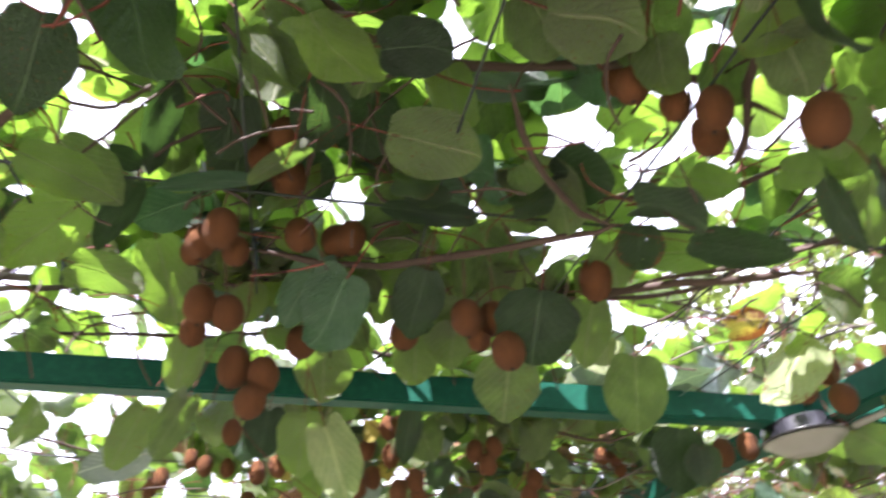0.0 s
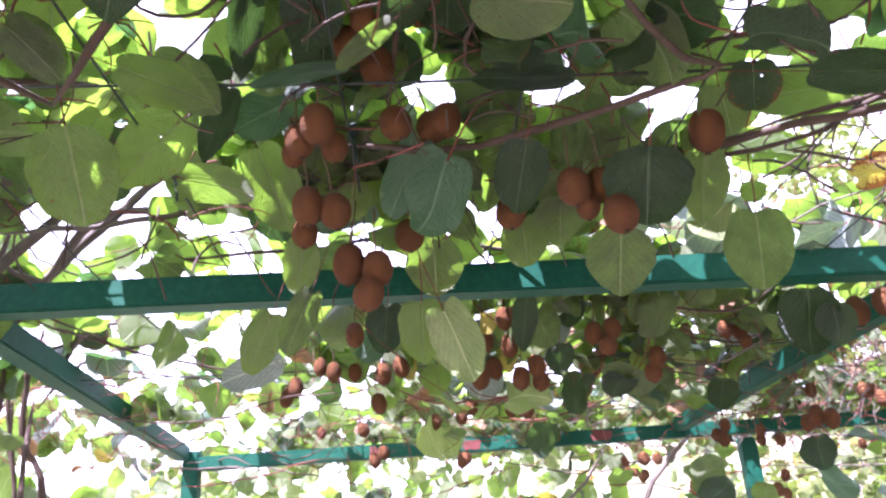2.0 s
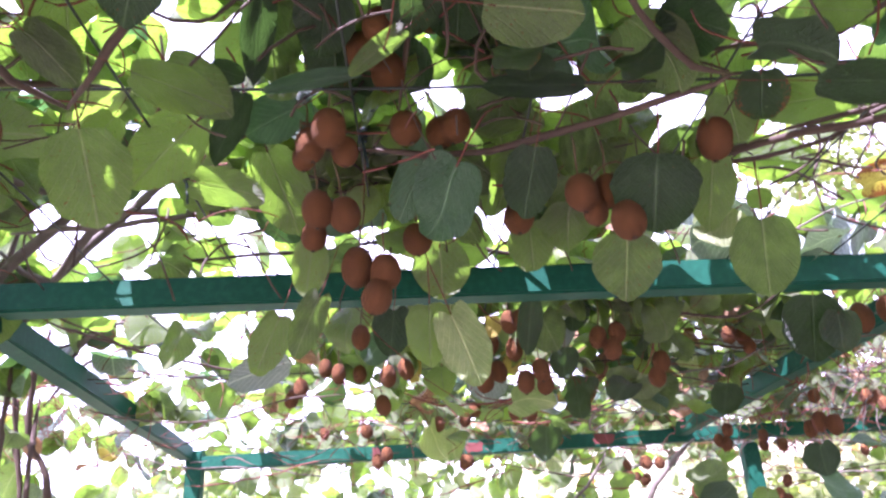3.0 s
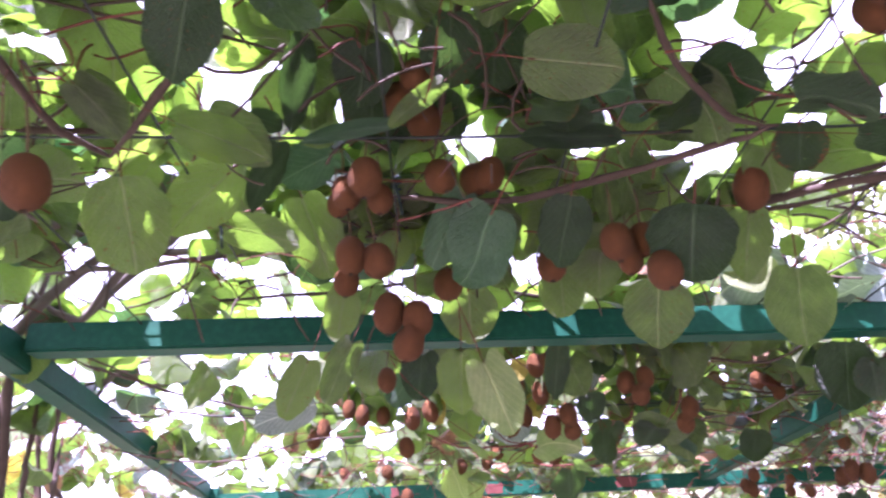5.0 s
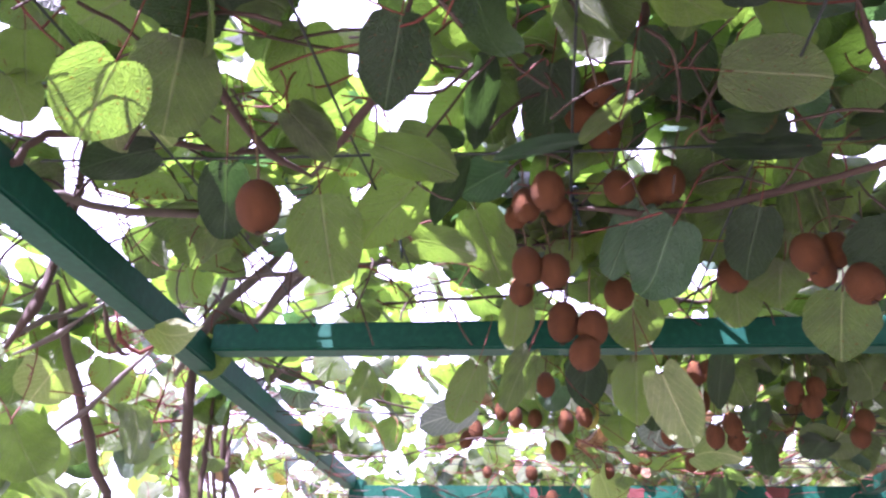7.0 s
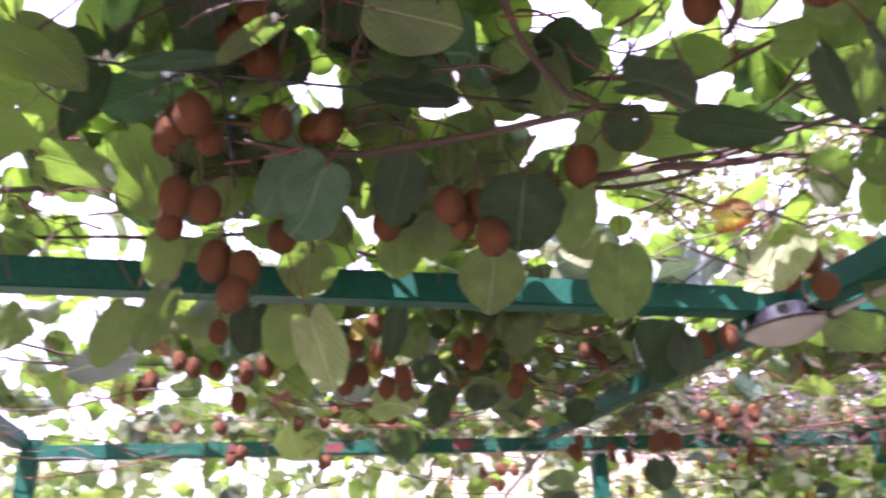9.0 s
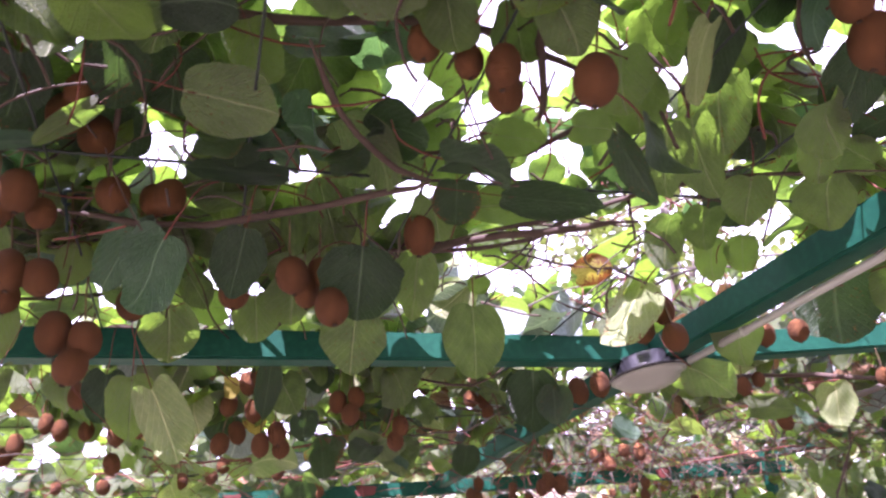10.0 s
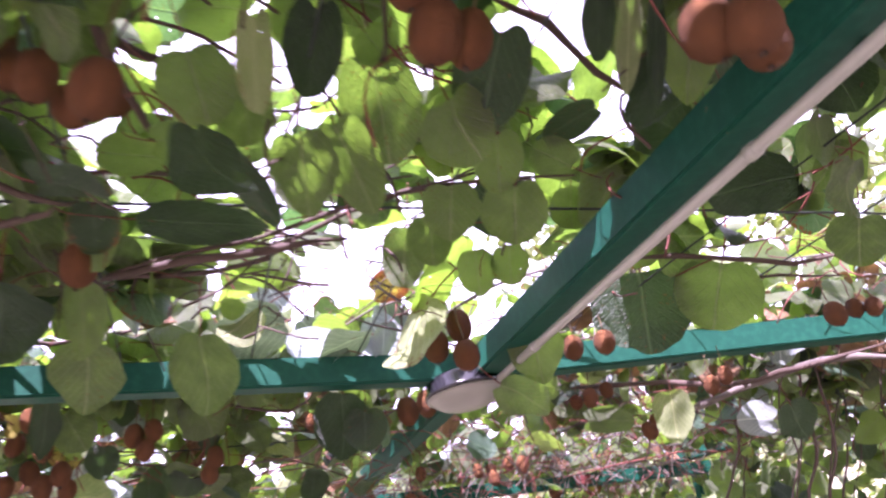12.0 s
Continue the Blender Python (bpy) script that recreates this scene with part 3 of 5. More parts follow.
    # leaves that keep the sun off the hanging fruit and leaves of the middle bay
    for px, py, pz in ((0.27, 0.985, 1.98), (0.36, 1.34, 2.0), (0.56, 1.21, 1.97), (-0.1, 1.2, 2.0), (0.0, 0.65, 2.2)):
        for k in range(9):
            up = rng.uniform(0.32, 0.75)
            x, y, z = px + SUN_TO.x / SUN_TO.z * up + rng.gauss(0, 0.04), py + SUN_TO.y / SUN_TO.z * up + rng.gauss(0, 0.04), pz + up
            if not in_gap(x, y, z) and not hides(x, y, z):
                near.append(leaf_matrix((x, y, z), rng.uniform(0.09, 0.14), rng.gauss(-8, 18), rng.uniform(0, 360), rng.gauss(0, 18), rng.uniform(0.9, 1.1)))
    # thick fringe along the lamp's beam, added to shade its face, half unseen
    for _ in range(80):
        x, y, z = rng.uniform(0.82, 1.13), rng.uniform(-0.7, 1.3), rng.uniform(2.22, 2.42)
        if not in_gap(x, y, z) and not shades(x, y, z, rng) and not hides(x, y, z):
            near.append(leaf_matrix((x, y, z), rng.uniform(0.10, 0.15), rng.gauss(-12, 24), rng.uniform(0, 360), rng.gauss(0, 22), rng.uniform(0.9, 1.1)))
    # foliage on the far side of the lamp's beam
    for _ in range(110):
        x, y, z = rng.uniform(1.27, 2.4), rng.uniform(0.2, 1.0), rng.uniform(2.2, 2.42)
        if not in_gap(x, y, z) and not shades(x, y, z, rng):
            near.append(leaf_matrix((x, y, z), rng.uniform(0.10, 0.15), rng.gauss(-12, 24), rng.uniform(0, 360), rng.gauss(0, 22), rng.uniform(0.9, 1.1)))
    # an under-layer of smaller leaves beyond the near beam, thick towards the east
    for _ in range(3000):
        x, y = rng.uniform(-1.2, 3.2), 1.75 + 4.0 * rng.random() ** 1.4
        n = noise.noise((x * 2.3, y * 2.3, 9.0)) + 0.5 * noise.noise((x * 5.0, y * 5.0, 2.0))
        if n < -0.1 + 0.22 * max(0.0, 0.2 - x) or in_gap(x, y, 2.1) or shades(x, y, 2.1, rng):
            continue
        z = 2.2 - 0.05 * y - abs(rng.gauss(0, 0.11))
        z = max(z, 1.88 + 0.035 * y)
        if y < 3.7 and hides(x, y, z + 0.1):
            continue
        far.append(leaf_matrix((x, y, z + 0.1), rng.uniform(0.075, 0.14), rng.gauss(-35, 32), rng.uniform(0, 360), rng.gauss(0, 32), rng.uniform(0.85, 1.1)))
    return near, far


MIX = [(LEAF, 0.78), (LEAF_DARK, 0.07), (LEAF_BLUE, 0.07), (LEAF_PALE, 0.06), (LEAF_SHEEN, 0.04), (LEAF_DRY, 0.05), (LEAF_YELLOW, 0.004)]


def side_curtain(rng):
    """Leaves that hang along the open left side and at the far end."""
    spots = []
    for _ in range(270):
        y = rng.uniform(1.2, 4.2)
        x = -1.22 - 0.06 * y - abs(rng.gauss(0, 0.4))
        z = 2.3 - abs(rng.gauss(0, 0.42))
        if noise.noise((x * 2.4, y * 2.4, z * 2.4)) < -0.12:
            continue
        spots.append(leaf_matrix((x, y, z), rng.uniform(0.11, 0.18), rng.gauss(-40, 28), rng.uniform(0, 360), rng.gauss(0, 28)))
    for _ in range(900):
        y = rng.uniform(0.6, 8.0)
        x = -1.45 - abs(rng.gauss(0, 0.35)) - 0.05 * y
        z = 2.25 - abs(rng.gauss(0, 0.6))
        if z < 0.6 or noise.noise((x * 2, y * 2.2, z * 2.2)) < -0.05:
            continue
        spots.append(leaf_matrix((x, y, z), rng.uniform(0.08, 0.15), rng.gauss(-45, 30), rng.uniform(0, 360), rng.gauss(0, 30)))
    for _ in range(900):
        x = rng.uniform(-1.4, 4.2)
        y = 4.3 + abs(rng.gauss(0, 1.6))
        z = 2.15 - abs(rng.gauss(0, 0.35))
        if 0.25 < x / y < 0.70 and z < 2.05 and rng.random() < 0.88:
            continue
        if noise.noise((x * 2, y * 2.2, z * 2.2)) < -0.02:
            continue
        spots.append(leaf_matrix((x, y, z), rng.uniform(0.10, 0.17), rng.gauss(-45, 30), rng.uniform(0, 360), rng.gauss(0, 30)))
    for _ in range(1500):
        x, y = 2.9 + abs(rng.gauss(0, 0.5)) - 0.4 * rng.random(), rng.uniform(1.6, 5.0)
        z = 2.25 - abs(rng.gauss(0, 0.55))
        if z < 0.8 or noise.noise((x * 2, y * 2.2, z * 2.2)) < -0.12:
            continue
        spots.append(leaf_matrix((x, y, z), rng.uniform(0.07, 0.13), rng.gauss(-45, 30), rng.uniform(0, 360), rng.gauss(0, 30)))
    return spots


joined("hanging_leaves", side_curtain(random.Random(8)), VINE, [(LEAF, 0.70), (LEAF_PALE, 0.20), (LEAF_YELLOW, 0.02), (LEAF_DARK, 0.08)], random.Random(23), MID)

# ---- kiwifruit ----
def fruit_meshes():
    out = []
    rng = random.Random(4)
    for k in range(5):
        bm = bmesh.new()
        bmesh.ops.create_uvsphere(bm, u_segments=24, v_segments=16, radius=0.5)
        sq = rng.uniform(-0.04, 0.04)
        for v in bm.verts:
            c = v.co
            t = c.z * 2
            flat = 1 - 0.10 * max(0, t) ** 6
            c.x *= (1 + sq) * (1 - 0.07 * t)
            c.y *= (1 - sq) * (1 - 0.07 * t)
            c.z *= flat
            d = 0.012 * noise.noise(Vector(c) * 4 + Vector((k * 9.0, 0, 0)))
            c *= 1 + d
        me = bpy.data.meshes.new("kiwifruit")
        bm.to_mesh(me)
        bm.free()
        me.materials.append(FRUIT)
        me.shade_smooth()
        out.append(me)
    return out


FRUITS = fruit_meshes()


def small_meshes():
    bm = tube(bend([(0, 0, 0.47), (0.02, 0.0, 0.75), (0.08, 0.03, 1.1), (0.05, 0.08, 1.5)], 0.2), 0.035, 5)
    st = bpy.data.meshes.new("fruit_stalk")
    bm.to_mesh(st)
    bm.free()
    st.materials.append(STALK)
    st.shade_smooth()
    bm = bmesh.new()
    for i in range(9):
        a = i * 0.7
        w = Vector((math.cos(a), math.sin(a), 0))
        s = Vector((-w.y, w.x, 0))
        vs = [bm.verts.new(q) for q in (s * 0.03 + Vector((0, 0, -0.5)), -s * 0.03 + Vector((0, 0, -0.5)), w * 0.10 + Vector((0, 0, -0.56)), w * 0.04 + Vector((0, 0, -0.47)))]
        bm.faces.new((vs[0], vs[1], vs[2]))
        bm.faces.new((vs[0], vs[2], vs[3]))
        bm.faces.new((vs[1], vs[3], vs[2]))
    ca = bpy.data.meshes.new("calyx")
    bm.to_mesh(ca)
    bm.free()
    ca.materials.append(CALYX)
    return st, ca


FSTALK, FCALYX = small_meshes()
frng = random.Random(77)


def kiwi(x, y, z, wide=0.05, long=0.062, rx=0.0, ry=0.0, label="ripe brown fuzzy kiwifruit hanging from the vine"):
    ob = new("kiwifruit", FRUITS[frng.randrange(5)])
    ob.matrix_world = pose(x, y, z, rx, ry, frng.uniform(0, 360)) @ Matrix.Diagonal((wide, wide, long, 1))
    CLEAR.append((x, y, z, 0.5 * wide, 0.4))
    tagged(ob, label, "kiwifruit", "kiwifruit on the vine")
    for nm, me in (("fruit_stalk", FSTALK), ("calyx", FCALYX)):
        new(nm, me).parent = ob
    return ob

kiwi(-0.460, 0.671, 1.968, 0.049, 0.065, -7, 1)
kiwi(-0.068, 0.855, 2.224, 0.044, 0.054, 10, 12)
kiwi(-0.092, 0.892, 2.210, 0.050, 0.061, 9, 0)
kiwi(-0.061, 0.940, 2.207, 0.052, 0.064, 2, -1)
kiwi(0.003, 0.897, 2.272, 0.048, 0.061, -10, -3)
kiwi(-0.146, 0.932, 2.111, 0.051, 0.062, 7, 1)
kiwi(-0.179, 0.977, 2.112, 0.044, 0.056, -2, -8)
kiwi(-0.131, 1.000, 2.112, 0.040, 0.049, 0, -4)
kiwi(-0.199, 1.038, 2.125, 0.036, 0.044, 0, 3)
kiwi(-0.040, 0.989, 2.141, 0.047, 0.058, -18, 0)
kiwi(0.013, 1.031, 2.156, 0.046, 0.056, -11, -7)
kiwi(0.036, 1.006, 2.152, 0.045, 0.059, -9, 8)
kiwi(-0.185, 1.090, 2.062, 0.051, 0.068, 5, 3)
kiwi(-0.143, 1.094, 2.053, 0.050, 0.061, -5, -11)
kiwi(-0.198, 1.143, 2.039, 0.042, 0.052, -3, 1)
kiwi(-0.131, 1.171, 1.993, 0.053, 0.073, 0, 5)
kiwi(-0.085, 1.163, 1.979, 0.049, 0.064, -2, 14)
kiwi(-0.099, 1.157, 1.935, 0.050, 0.061, 5, 15)
kiwi(-0.032, 1.244, 2.068, 0.051, 0.063, 1, -1)
kiwi(0.133, 1.116, 2.044, 0.049, 0.060, -6, 6)
kiwi(0.216, 1.016, 2.035, 0.050, 0.061, 8, 1)
kiwi(0.261, 1.039, 2.047, 0.043, 0.057, 3, -2)
kiwi(0.239, 1.039, 2.014, 0.038, 0.047, -3, -2)
kiwi(0.269, 0.985, 1.974, 0.051, 0.062, -14, -8)
kiwi(-0.176, 1.686, 2.016, 0.043, 0.062, 0, 0)
kiwi(0.179, 1.797, 2.067, 0.044, 0.061, 8, 4)
kiwi(0.207, 1.791, 2.070, 0.044, 0.058, 3, 0)
kiwi(-0.271, 2.042, 2.014, 0.041, 0.059, -18, 0)
kiwi(-0.314, 2.085, 2.041, 0.039, 0.056, -7, 3)
kiwi(-0.219, 2.094, 2.022, 0.038, 0.054, -2, -2)
kiwi(-0.134, 1.999, 1.992, 0.045, 0.065, -4, -2)
kiwi(-0.086, 1.995, 2.007, 0.044, 0.063, -15, -12)
kiwi(-0.159, 2.160, 1.944, 0.044, 0.064, 9, 3)
kiwi(-0.391, 2.138, 1.999, 0.043, 0.062, -3, -2)
kiwi(-0.424, 2.188, 1.980, 0.041, 0.059, -2, 25)
kiwi(0.210, 1.824, 1.923, 0.044, 0.061, 4, 0)
kiwi(0.248, 1.811, 1.947, 0.044, 0.064, -5, -18)
kiwi(0.259, 1.836, 1.915, 0.042, 0.051, 0, 10)
kiwi(0.396, 1.809, 2.020, 0.045, 0.060, 7, 2)
kiwi(0.440, 1.794, 2.027, 0.044, 0.057, -4, -9)
kiwi(0.423, 1.788, 1.984, 0.045, 0.057, 0, -3)
kiwi(0.117, 1.888, 1.940, 0.045, 0.057, -9, 13)
kiwi(0.243, 2.431, 1.951, 0.040, 0.059, -7, -4)
kiwi(0.294, 2.423, 1.944, 0.042, 0.061, -19, 13)
kiwi(0.577, 1.919, 1.977, 0.045, 0.059, -1, 0)
kiwi(0.564, 1.931, 1.940, 0.045, 0.056, 2, -6)
kiwi(-0.453, 3.047, 2.002, 0.040, 0.049, -5, 2)
kiwi(0.195, 1.874, 2.017, 0.044, 0.064, 9, 5)
kiwi(0.135, 1.876, 2.032, 0.042, 0.061, 11, 8)
kiwi(0.157, 1.940, 1.976, 0.043, 0.062, 13, 2)
kiwi(0.941, 2.691, 2.259, 0.036, 0.052, 3, -8)
kiwi(0.846, 2.111, 2.087, 0.045, 0.055, -1, -5)
kiwi(0.900, 2.143, 2.089, 0.043, 0.059, 0, -8)
kiwi(0.894, 2.101, 2.046, 0.036, 0.045, 2, 20)
kiwi(0.865, 2.715, 2.266, 0.037, 0.049, -6, 4)
kiwi(1.167, 2.342, 1.859, 0.047, 0.068, 4, -5)
kiwi(1.203, 2.326, 1.846, 0.047, 0.068, -2, -4)
kiwi(1.253, 2.509, 1.966, 0.040, 0.055, 3, -5)
kiwi(1.595, 3.592, 1.764, 0.043, 0.062, 20, 6)
kiwi(1.558, 3.612, 1.705, 0.048, 0.069, 9, 17)
kiwi(1.589, 3.599, 1.682, 0.040, 0.058, 10, 0)
kiwi(1.038, 3.063, 1.720, 0.050, 0.072, 2, 0)
kiwi(1.031, 3.171, 1.714, 0.047, 0.068, 2, 7)
kiwi(0.850, 3.526, 1.863, 0.036, 0.052, -15, -13)
kiwi(0.530, 3.600, 1.696, 0.042, 0.061, -2, 3)
kiwi(0.392, 3.818, 1.731, 0.039, 0.057, -4, -1)
kiwi(1.187, 2.446, 1.852, 0.042, 0.061, 8, 5)
kiwi(1.366, 1.294, 2.045, 0.046, 0.056, 0, -2)
kiwi(1.316, 1.343, 2.050, 0.045, 0.058, -11, 3)
kiwi(1.674, 1.394, 1.962, 0.036, 0.047, 0, -7)
kiwi(1.711, 1.387, 1.981, 0.036, 0.047, 3, -3)
kiwi(1.775, 1.085, 2.021, 0.045, 0.055, -2, -13)
kiwi(1.835, 1.091, 2.034, 0.036, 0.044, 6, -6)
kiwi(1.859, 1.067, 2.028, 0.036, 0.044, 2, 1)
kiwi(1.541, 1.819, 2.032, 0.036, 0.045, -4, 0)
kiwi(1.553, 1.756, 2.028, 0.042, 0.059, -2, -2)
kiwi(1.602, 1.749, 2.046, 0.038, 0.047, 1, -5)
kiwi(1.021, 1.377, 2.076, 0.056, 0.076, 4, 0)
kiwi(1.071, 1.360, 2.114, 0.056, 0.074, -9, 2)
kiwi(1.068, 1.329, 2.040, 0.056, 0.068, -3, 3)
kiwi(1.622, 2.620, 1.990, 0.045, 0.055, -19, 2)
kiwi(1.652, 2.556, 1.973, 0.050, 0.072, -18, -4)
kiwi(1.835, 1.957, 1.961, 0.047, 0.060, 24, 4)
kiwi(1.905, 2.026, 2.000, 0.039, 0.052, 7, -6)
kiwi(0.916, 0.278, 1.964, 0.042, 0.052, -9, -1)
kiwi(0.932, 0.257, 1.952, 0.040, 0.049, 2, -1)
kiwi(0.959, 0.277, 1.955, 0.036, 0.044, -6, -7)
kiwi(0.471, 0.709, 2.182, 0.036, 0.044, -3, 12)
kiwi(0.356, 0.703, 2.248, 0.036, 0.046, 0, -3)
kiwi(0.439, 0.653, 2.132, 0.043, 0.053, -2, -8)
kiwi(0.481, 0.520, 2.059, 0.046, 0.063, -11, 0)
kiwi(0.415, 0.596, 2.125, 0.042, 0.059, 10, 3)
kiwi(0.772, 0.440, 2.086, 0.050, 0.070, -11, 11)
kiwi(0.811, 0.456, 2.094, 0.046, 0.066, 1, 14)
kiwi(0.748, 0.428, 2.127, 0.044, 0.056, 4, 2)
kiwi(0.773, 0.396, 2.139, 0.046, 0.058, -3, -6)
kiwi(0.329, 0.612, 2.160, 0.039, 0.054, -1, -11)
kiwi(0.384, 0.622, 2.149, 0.036, 0.049, 1, -1)
kiwi(0.403, 0.954, 2.085, 0.053, 0.074, -9, -6)
kiwi(1.050, 1.793, 2.033, 0.056, 0.080, -3, -7)
kiwi(1.087, 1.736, 2.037, 0.054, 0.075, 4, 2)

# ---- single leaves that hang below the roof ----
leaf(0.943, 1.417, 2.229, 0.100, 0.078, 14, -55, -142, "y")
leaf(1.750, 1.470, 2.138, 0.110, 0.050, -20, 8, -100, "r")
leaf(1.560, 1.145, 2.092, 0.151, 0.175, -59, 19, -28)
leaf(0.419, 0.923, 2.099, 0.080, 0.072, -50, -1, -27)
leaf(0.126, 0.827, 2.126, 0.035, 0.066, -44, 3, -6, "d")
leaf(0.223, 1.067, 2.135, 0.083, 0.044, -50, 4, -10)
leaf(0.863, 1.675, 1.989, 0.150, 0.135, -63, 9, -23, "d")
leaf(-0.471, 0.930, 2.054, 0.134, 0.115, -51, -14, 16)
leaf(-0.390, 0.985, 2.117, 0.131, 0.096, -44, 27, 47)
leaf(-0.322, 0.824, 2.112, 0.119, 0.059, -12, -45, -51)
leaf(-0.442, 0.746, 2.118, 0.082, 0.059, -30, -36, -13)
leaf(-0.228, 0.919, 2.253, 0.103, 0.090, -42, -6, 8)
leaf(-0.294, 0.938, 2.216, 0.053, 0.036, -9, -44, -59, "d")
leaf(-0.154, 0.833, 2.122, 0.130, 0.024, -13, 43, 82, "b")
leaf(-0.066, 0.792, 2.134, 0.094, 0.030, -30, 32, 47)
leaf(-0.298, 0.981, 2.153, 0.117, 0.048, -46, 13, 29, "d")
leaf(-0.245, 1.031, 2.192, 0.097, 0.076, -29, 39, 62, "b")
leaf(-0.323, 1.066, 2.094, 0.120, 0.066, -8, -51, -62)
leaf(-0.256, 1.161, 2.135, 0.160, 0.098, -49, -18, -2)
leaf(-0.029, 1.067, 2.094, 0.143, 0.068, -48, 19, 17, "b")
leaf(0.016, 1.027, 2.042, 0.134, 0.130, -67, 37, -24, "b")
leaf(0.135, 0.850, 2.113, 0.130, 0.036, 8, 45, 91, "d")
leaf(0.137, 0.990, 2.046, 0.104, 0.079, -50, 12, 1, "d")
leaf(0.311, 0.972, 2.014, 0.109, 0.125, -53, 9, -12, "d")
leaf(0.404, 1.007, 2.024, 0.108, 0.071, -53, 11, -15)
leaf(0.361, 1.347, 2.038, 0.123, 0.130, -58, 8, -11)
leaf(0.563, 1.211, 1.999, 0.140, 0.114, -59, 5, -23)
leaf(0.012, 1.479, 2.098, 0.118, 0.121, -57, -1, -2)
leaf(0.174, 1.281, 2.062, 0.097, 0.086, -56, -0, -9)
leaf(0.675, 1.307, 2.224, 0.153, 0.094, -25, -49, -86)
leaf(0.573, 0.991, 2.161, 0.141, 0.085, 14, 49, 76)
leaf(-0.018, 1.220, 1.890, 0.104, 0.080, -61, 1, 1)
leaf(0.035, 1.180, 1.859, 0.136, 0.082, -60, -18, -12, "p")
leaf(-0.091, 1.441, 1.962, 0.101, 0.081, -61, 5, 6, "d")
leaf(-0.209, 1.169, 1.996, 0.101, 0.060, -57, 5, 13)
leaf(-0.206, 1.150, 1.896, 0.119, 0.052, -59, 18, 21)
leaf(-0.324, 1.406, 1.936, 0.132, 0.072, -60, 17, 23)
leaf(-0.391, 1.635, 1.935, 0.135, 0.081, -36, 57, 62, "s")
leaf(0.222, 1.741, 2.044, 0.140, 0.062, -61, 9, -3, "d")
leaf(0.609, 1.281, 2.135, 0.041, 0.048, -55, 10, -20)
leaf(0.294, 1.175, 2.223, 0.145, 0.109, -49, -8, -22)
leaf(-0.149, 1.136, 2.243, 0.101, 0.063, -47, -1, 6)
leaf(-0.501, 1.013, 2.168, 0.077, 0.059, -47, 18, 43)
leaf(-0.564, 0.997, 2.239, 0.065, 0.068, 42, -26, -124)
leaf(-0.595, 0.552, 2.044, 0.102, 0.097, -46, 8, 46)
leaf(-0.555, 0.612, 2.096, 0.116, 0.105, -45, 0, 33)
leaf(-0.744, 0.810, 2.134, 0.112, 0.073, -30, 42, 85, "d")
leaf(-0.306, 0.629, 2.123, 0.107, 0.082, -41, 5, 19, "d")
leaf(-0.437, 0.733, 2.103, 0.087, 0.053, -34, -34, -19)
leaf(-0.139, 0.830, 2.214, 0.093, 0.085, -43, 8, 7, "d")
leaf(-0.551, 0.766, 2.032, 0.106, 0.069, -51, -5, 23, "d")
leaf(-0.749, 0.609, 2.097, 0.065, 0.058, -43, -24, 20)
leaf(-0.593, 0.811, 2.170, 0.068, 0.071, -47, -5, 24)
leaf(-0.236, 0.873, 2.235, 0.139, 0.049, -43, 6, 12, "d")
leaf(-0.231, 0.772, 2.280, 0.055, 0.106, -38, -11, -8)
leaf(-0.271, 0.937, 2.391, 0.113, 0.082, -22, 35, 61)
leaf(-0.309, 1.041, 2.333, 0.092, 0.078, -35, 30, 44)
leaf(-0.324, 0.905, 2.170, 0.111, 0.076, -34, -35, -29)
leaf(-0.021, 0.806, 2.230, 0.102, 0.082, -42, 6, -2, "d")
leaf(0.120, 0.736, 2.143, 0.121, 0.092, -18, -42, -85)
leaf(0.874, 0.560, 2.133, 0.131, 0.087, -42, 15, -9, "d")
leaf(0.778, 0.691, 2.178, 0.143, 0.107, -45, -3, -17)
leaf(0.741, 0.710, 2.106, 0.127, 0.075, -47, -15, -25)
leaf(0.681, 0.705, 2.092, 0.100, 0.083, -49, -3, -10)
leaf(0.612, 0.682, 2.063, 0.122, 0.039, -42, -28, -29, "d")
leaf(0.679, 0.561, 2.158, 0.104, 0.064, -41, 6, -2, "d")
leaf(0.563, 0.595, 2.123, 0.086, 0.082, -42, -12, -12)
leaf(0.617, 0.521, 2.103, 0.104, 0.038, -42, -1, -4, "p")
leaf(0.659, 0.604, 2.233, 0.061, 0.045, -39, -1, -7)
leaf(0.485, 0.742, 2.128, 0.077, 0.052, 1, -48, -84)
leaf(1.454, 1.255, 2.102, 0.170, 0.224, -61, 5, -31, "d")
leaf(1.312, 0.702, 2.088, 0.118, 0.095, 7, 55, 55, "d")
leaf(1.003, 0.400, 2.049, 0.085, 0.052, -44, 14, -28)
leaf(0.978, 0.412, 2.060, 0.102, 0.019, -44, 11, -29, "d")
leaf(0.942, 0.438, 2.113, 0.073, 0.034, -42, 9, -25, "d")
leaf(1.004, 0.482, 2.132, 0.106, 0.028, -43, 12, -25, "p")
leaf(0.923, 0.688, 2.106, 0.083, 0.066, -49, 5, -20)
leaf(0.876, 1.018, 2.121, 0.104, 0.076, -54, 8, -10)
leaf(1.520, 0.748, 2.026, 0.079, 0.093, -59, 15, -40)
leaf(1.653, 1.540, 1.928, 0.126, 0.097, -68, 4, -32, "p")
leaf(1.540, 1.664, 1.948, 0.131, 0.075, -18, -66, -100)
leaf(1.960, 1.628, 1.916, 0.106, 0.093, 30, 66, 83, "s")
leaf(1.025, 0.667, 2.155, 0.084, 0.044, -18, 45, 34, "d")
leaf(1.008, 0.700, 2.120, 0.067, 0.060, 37, 36, 113)
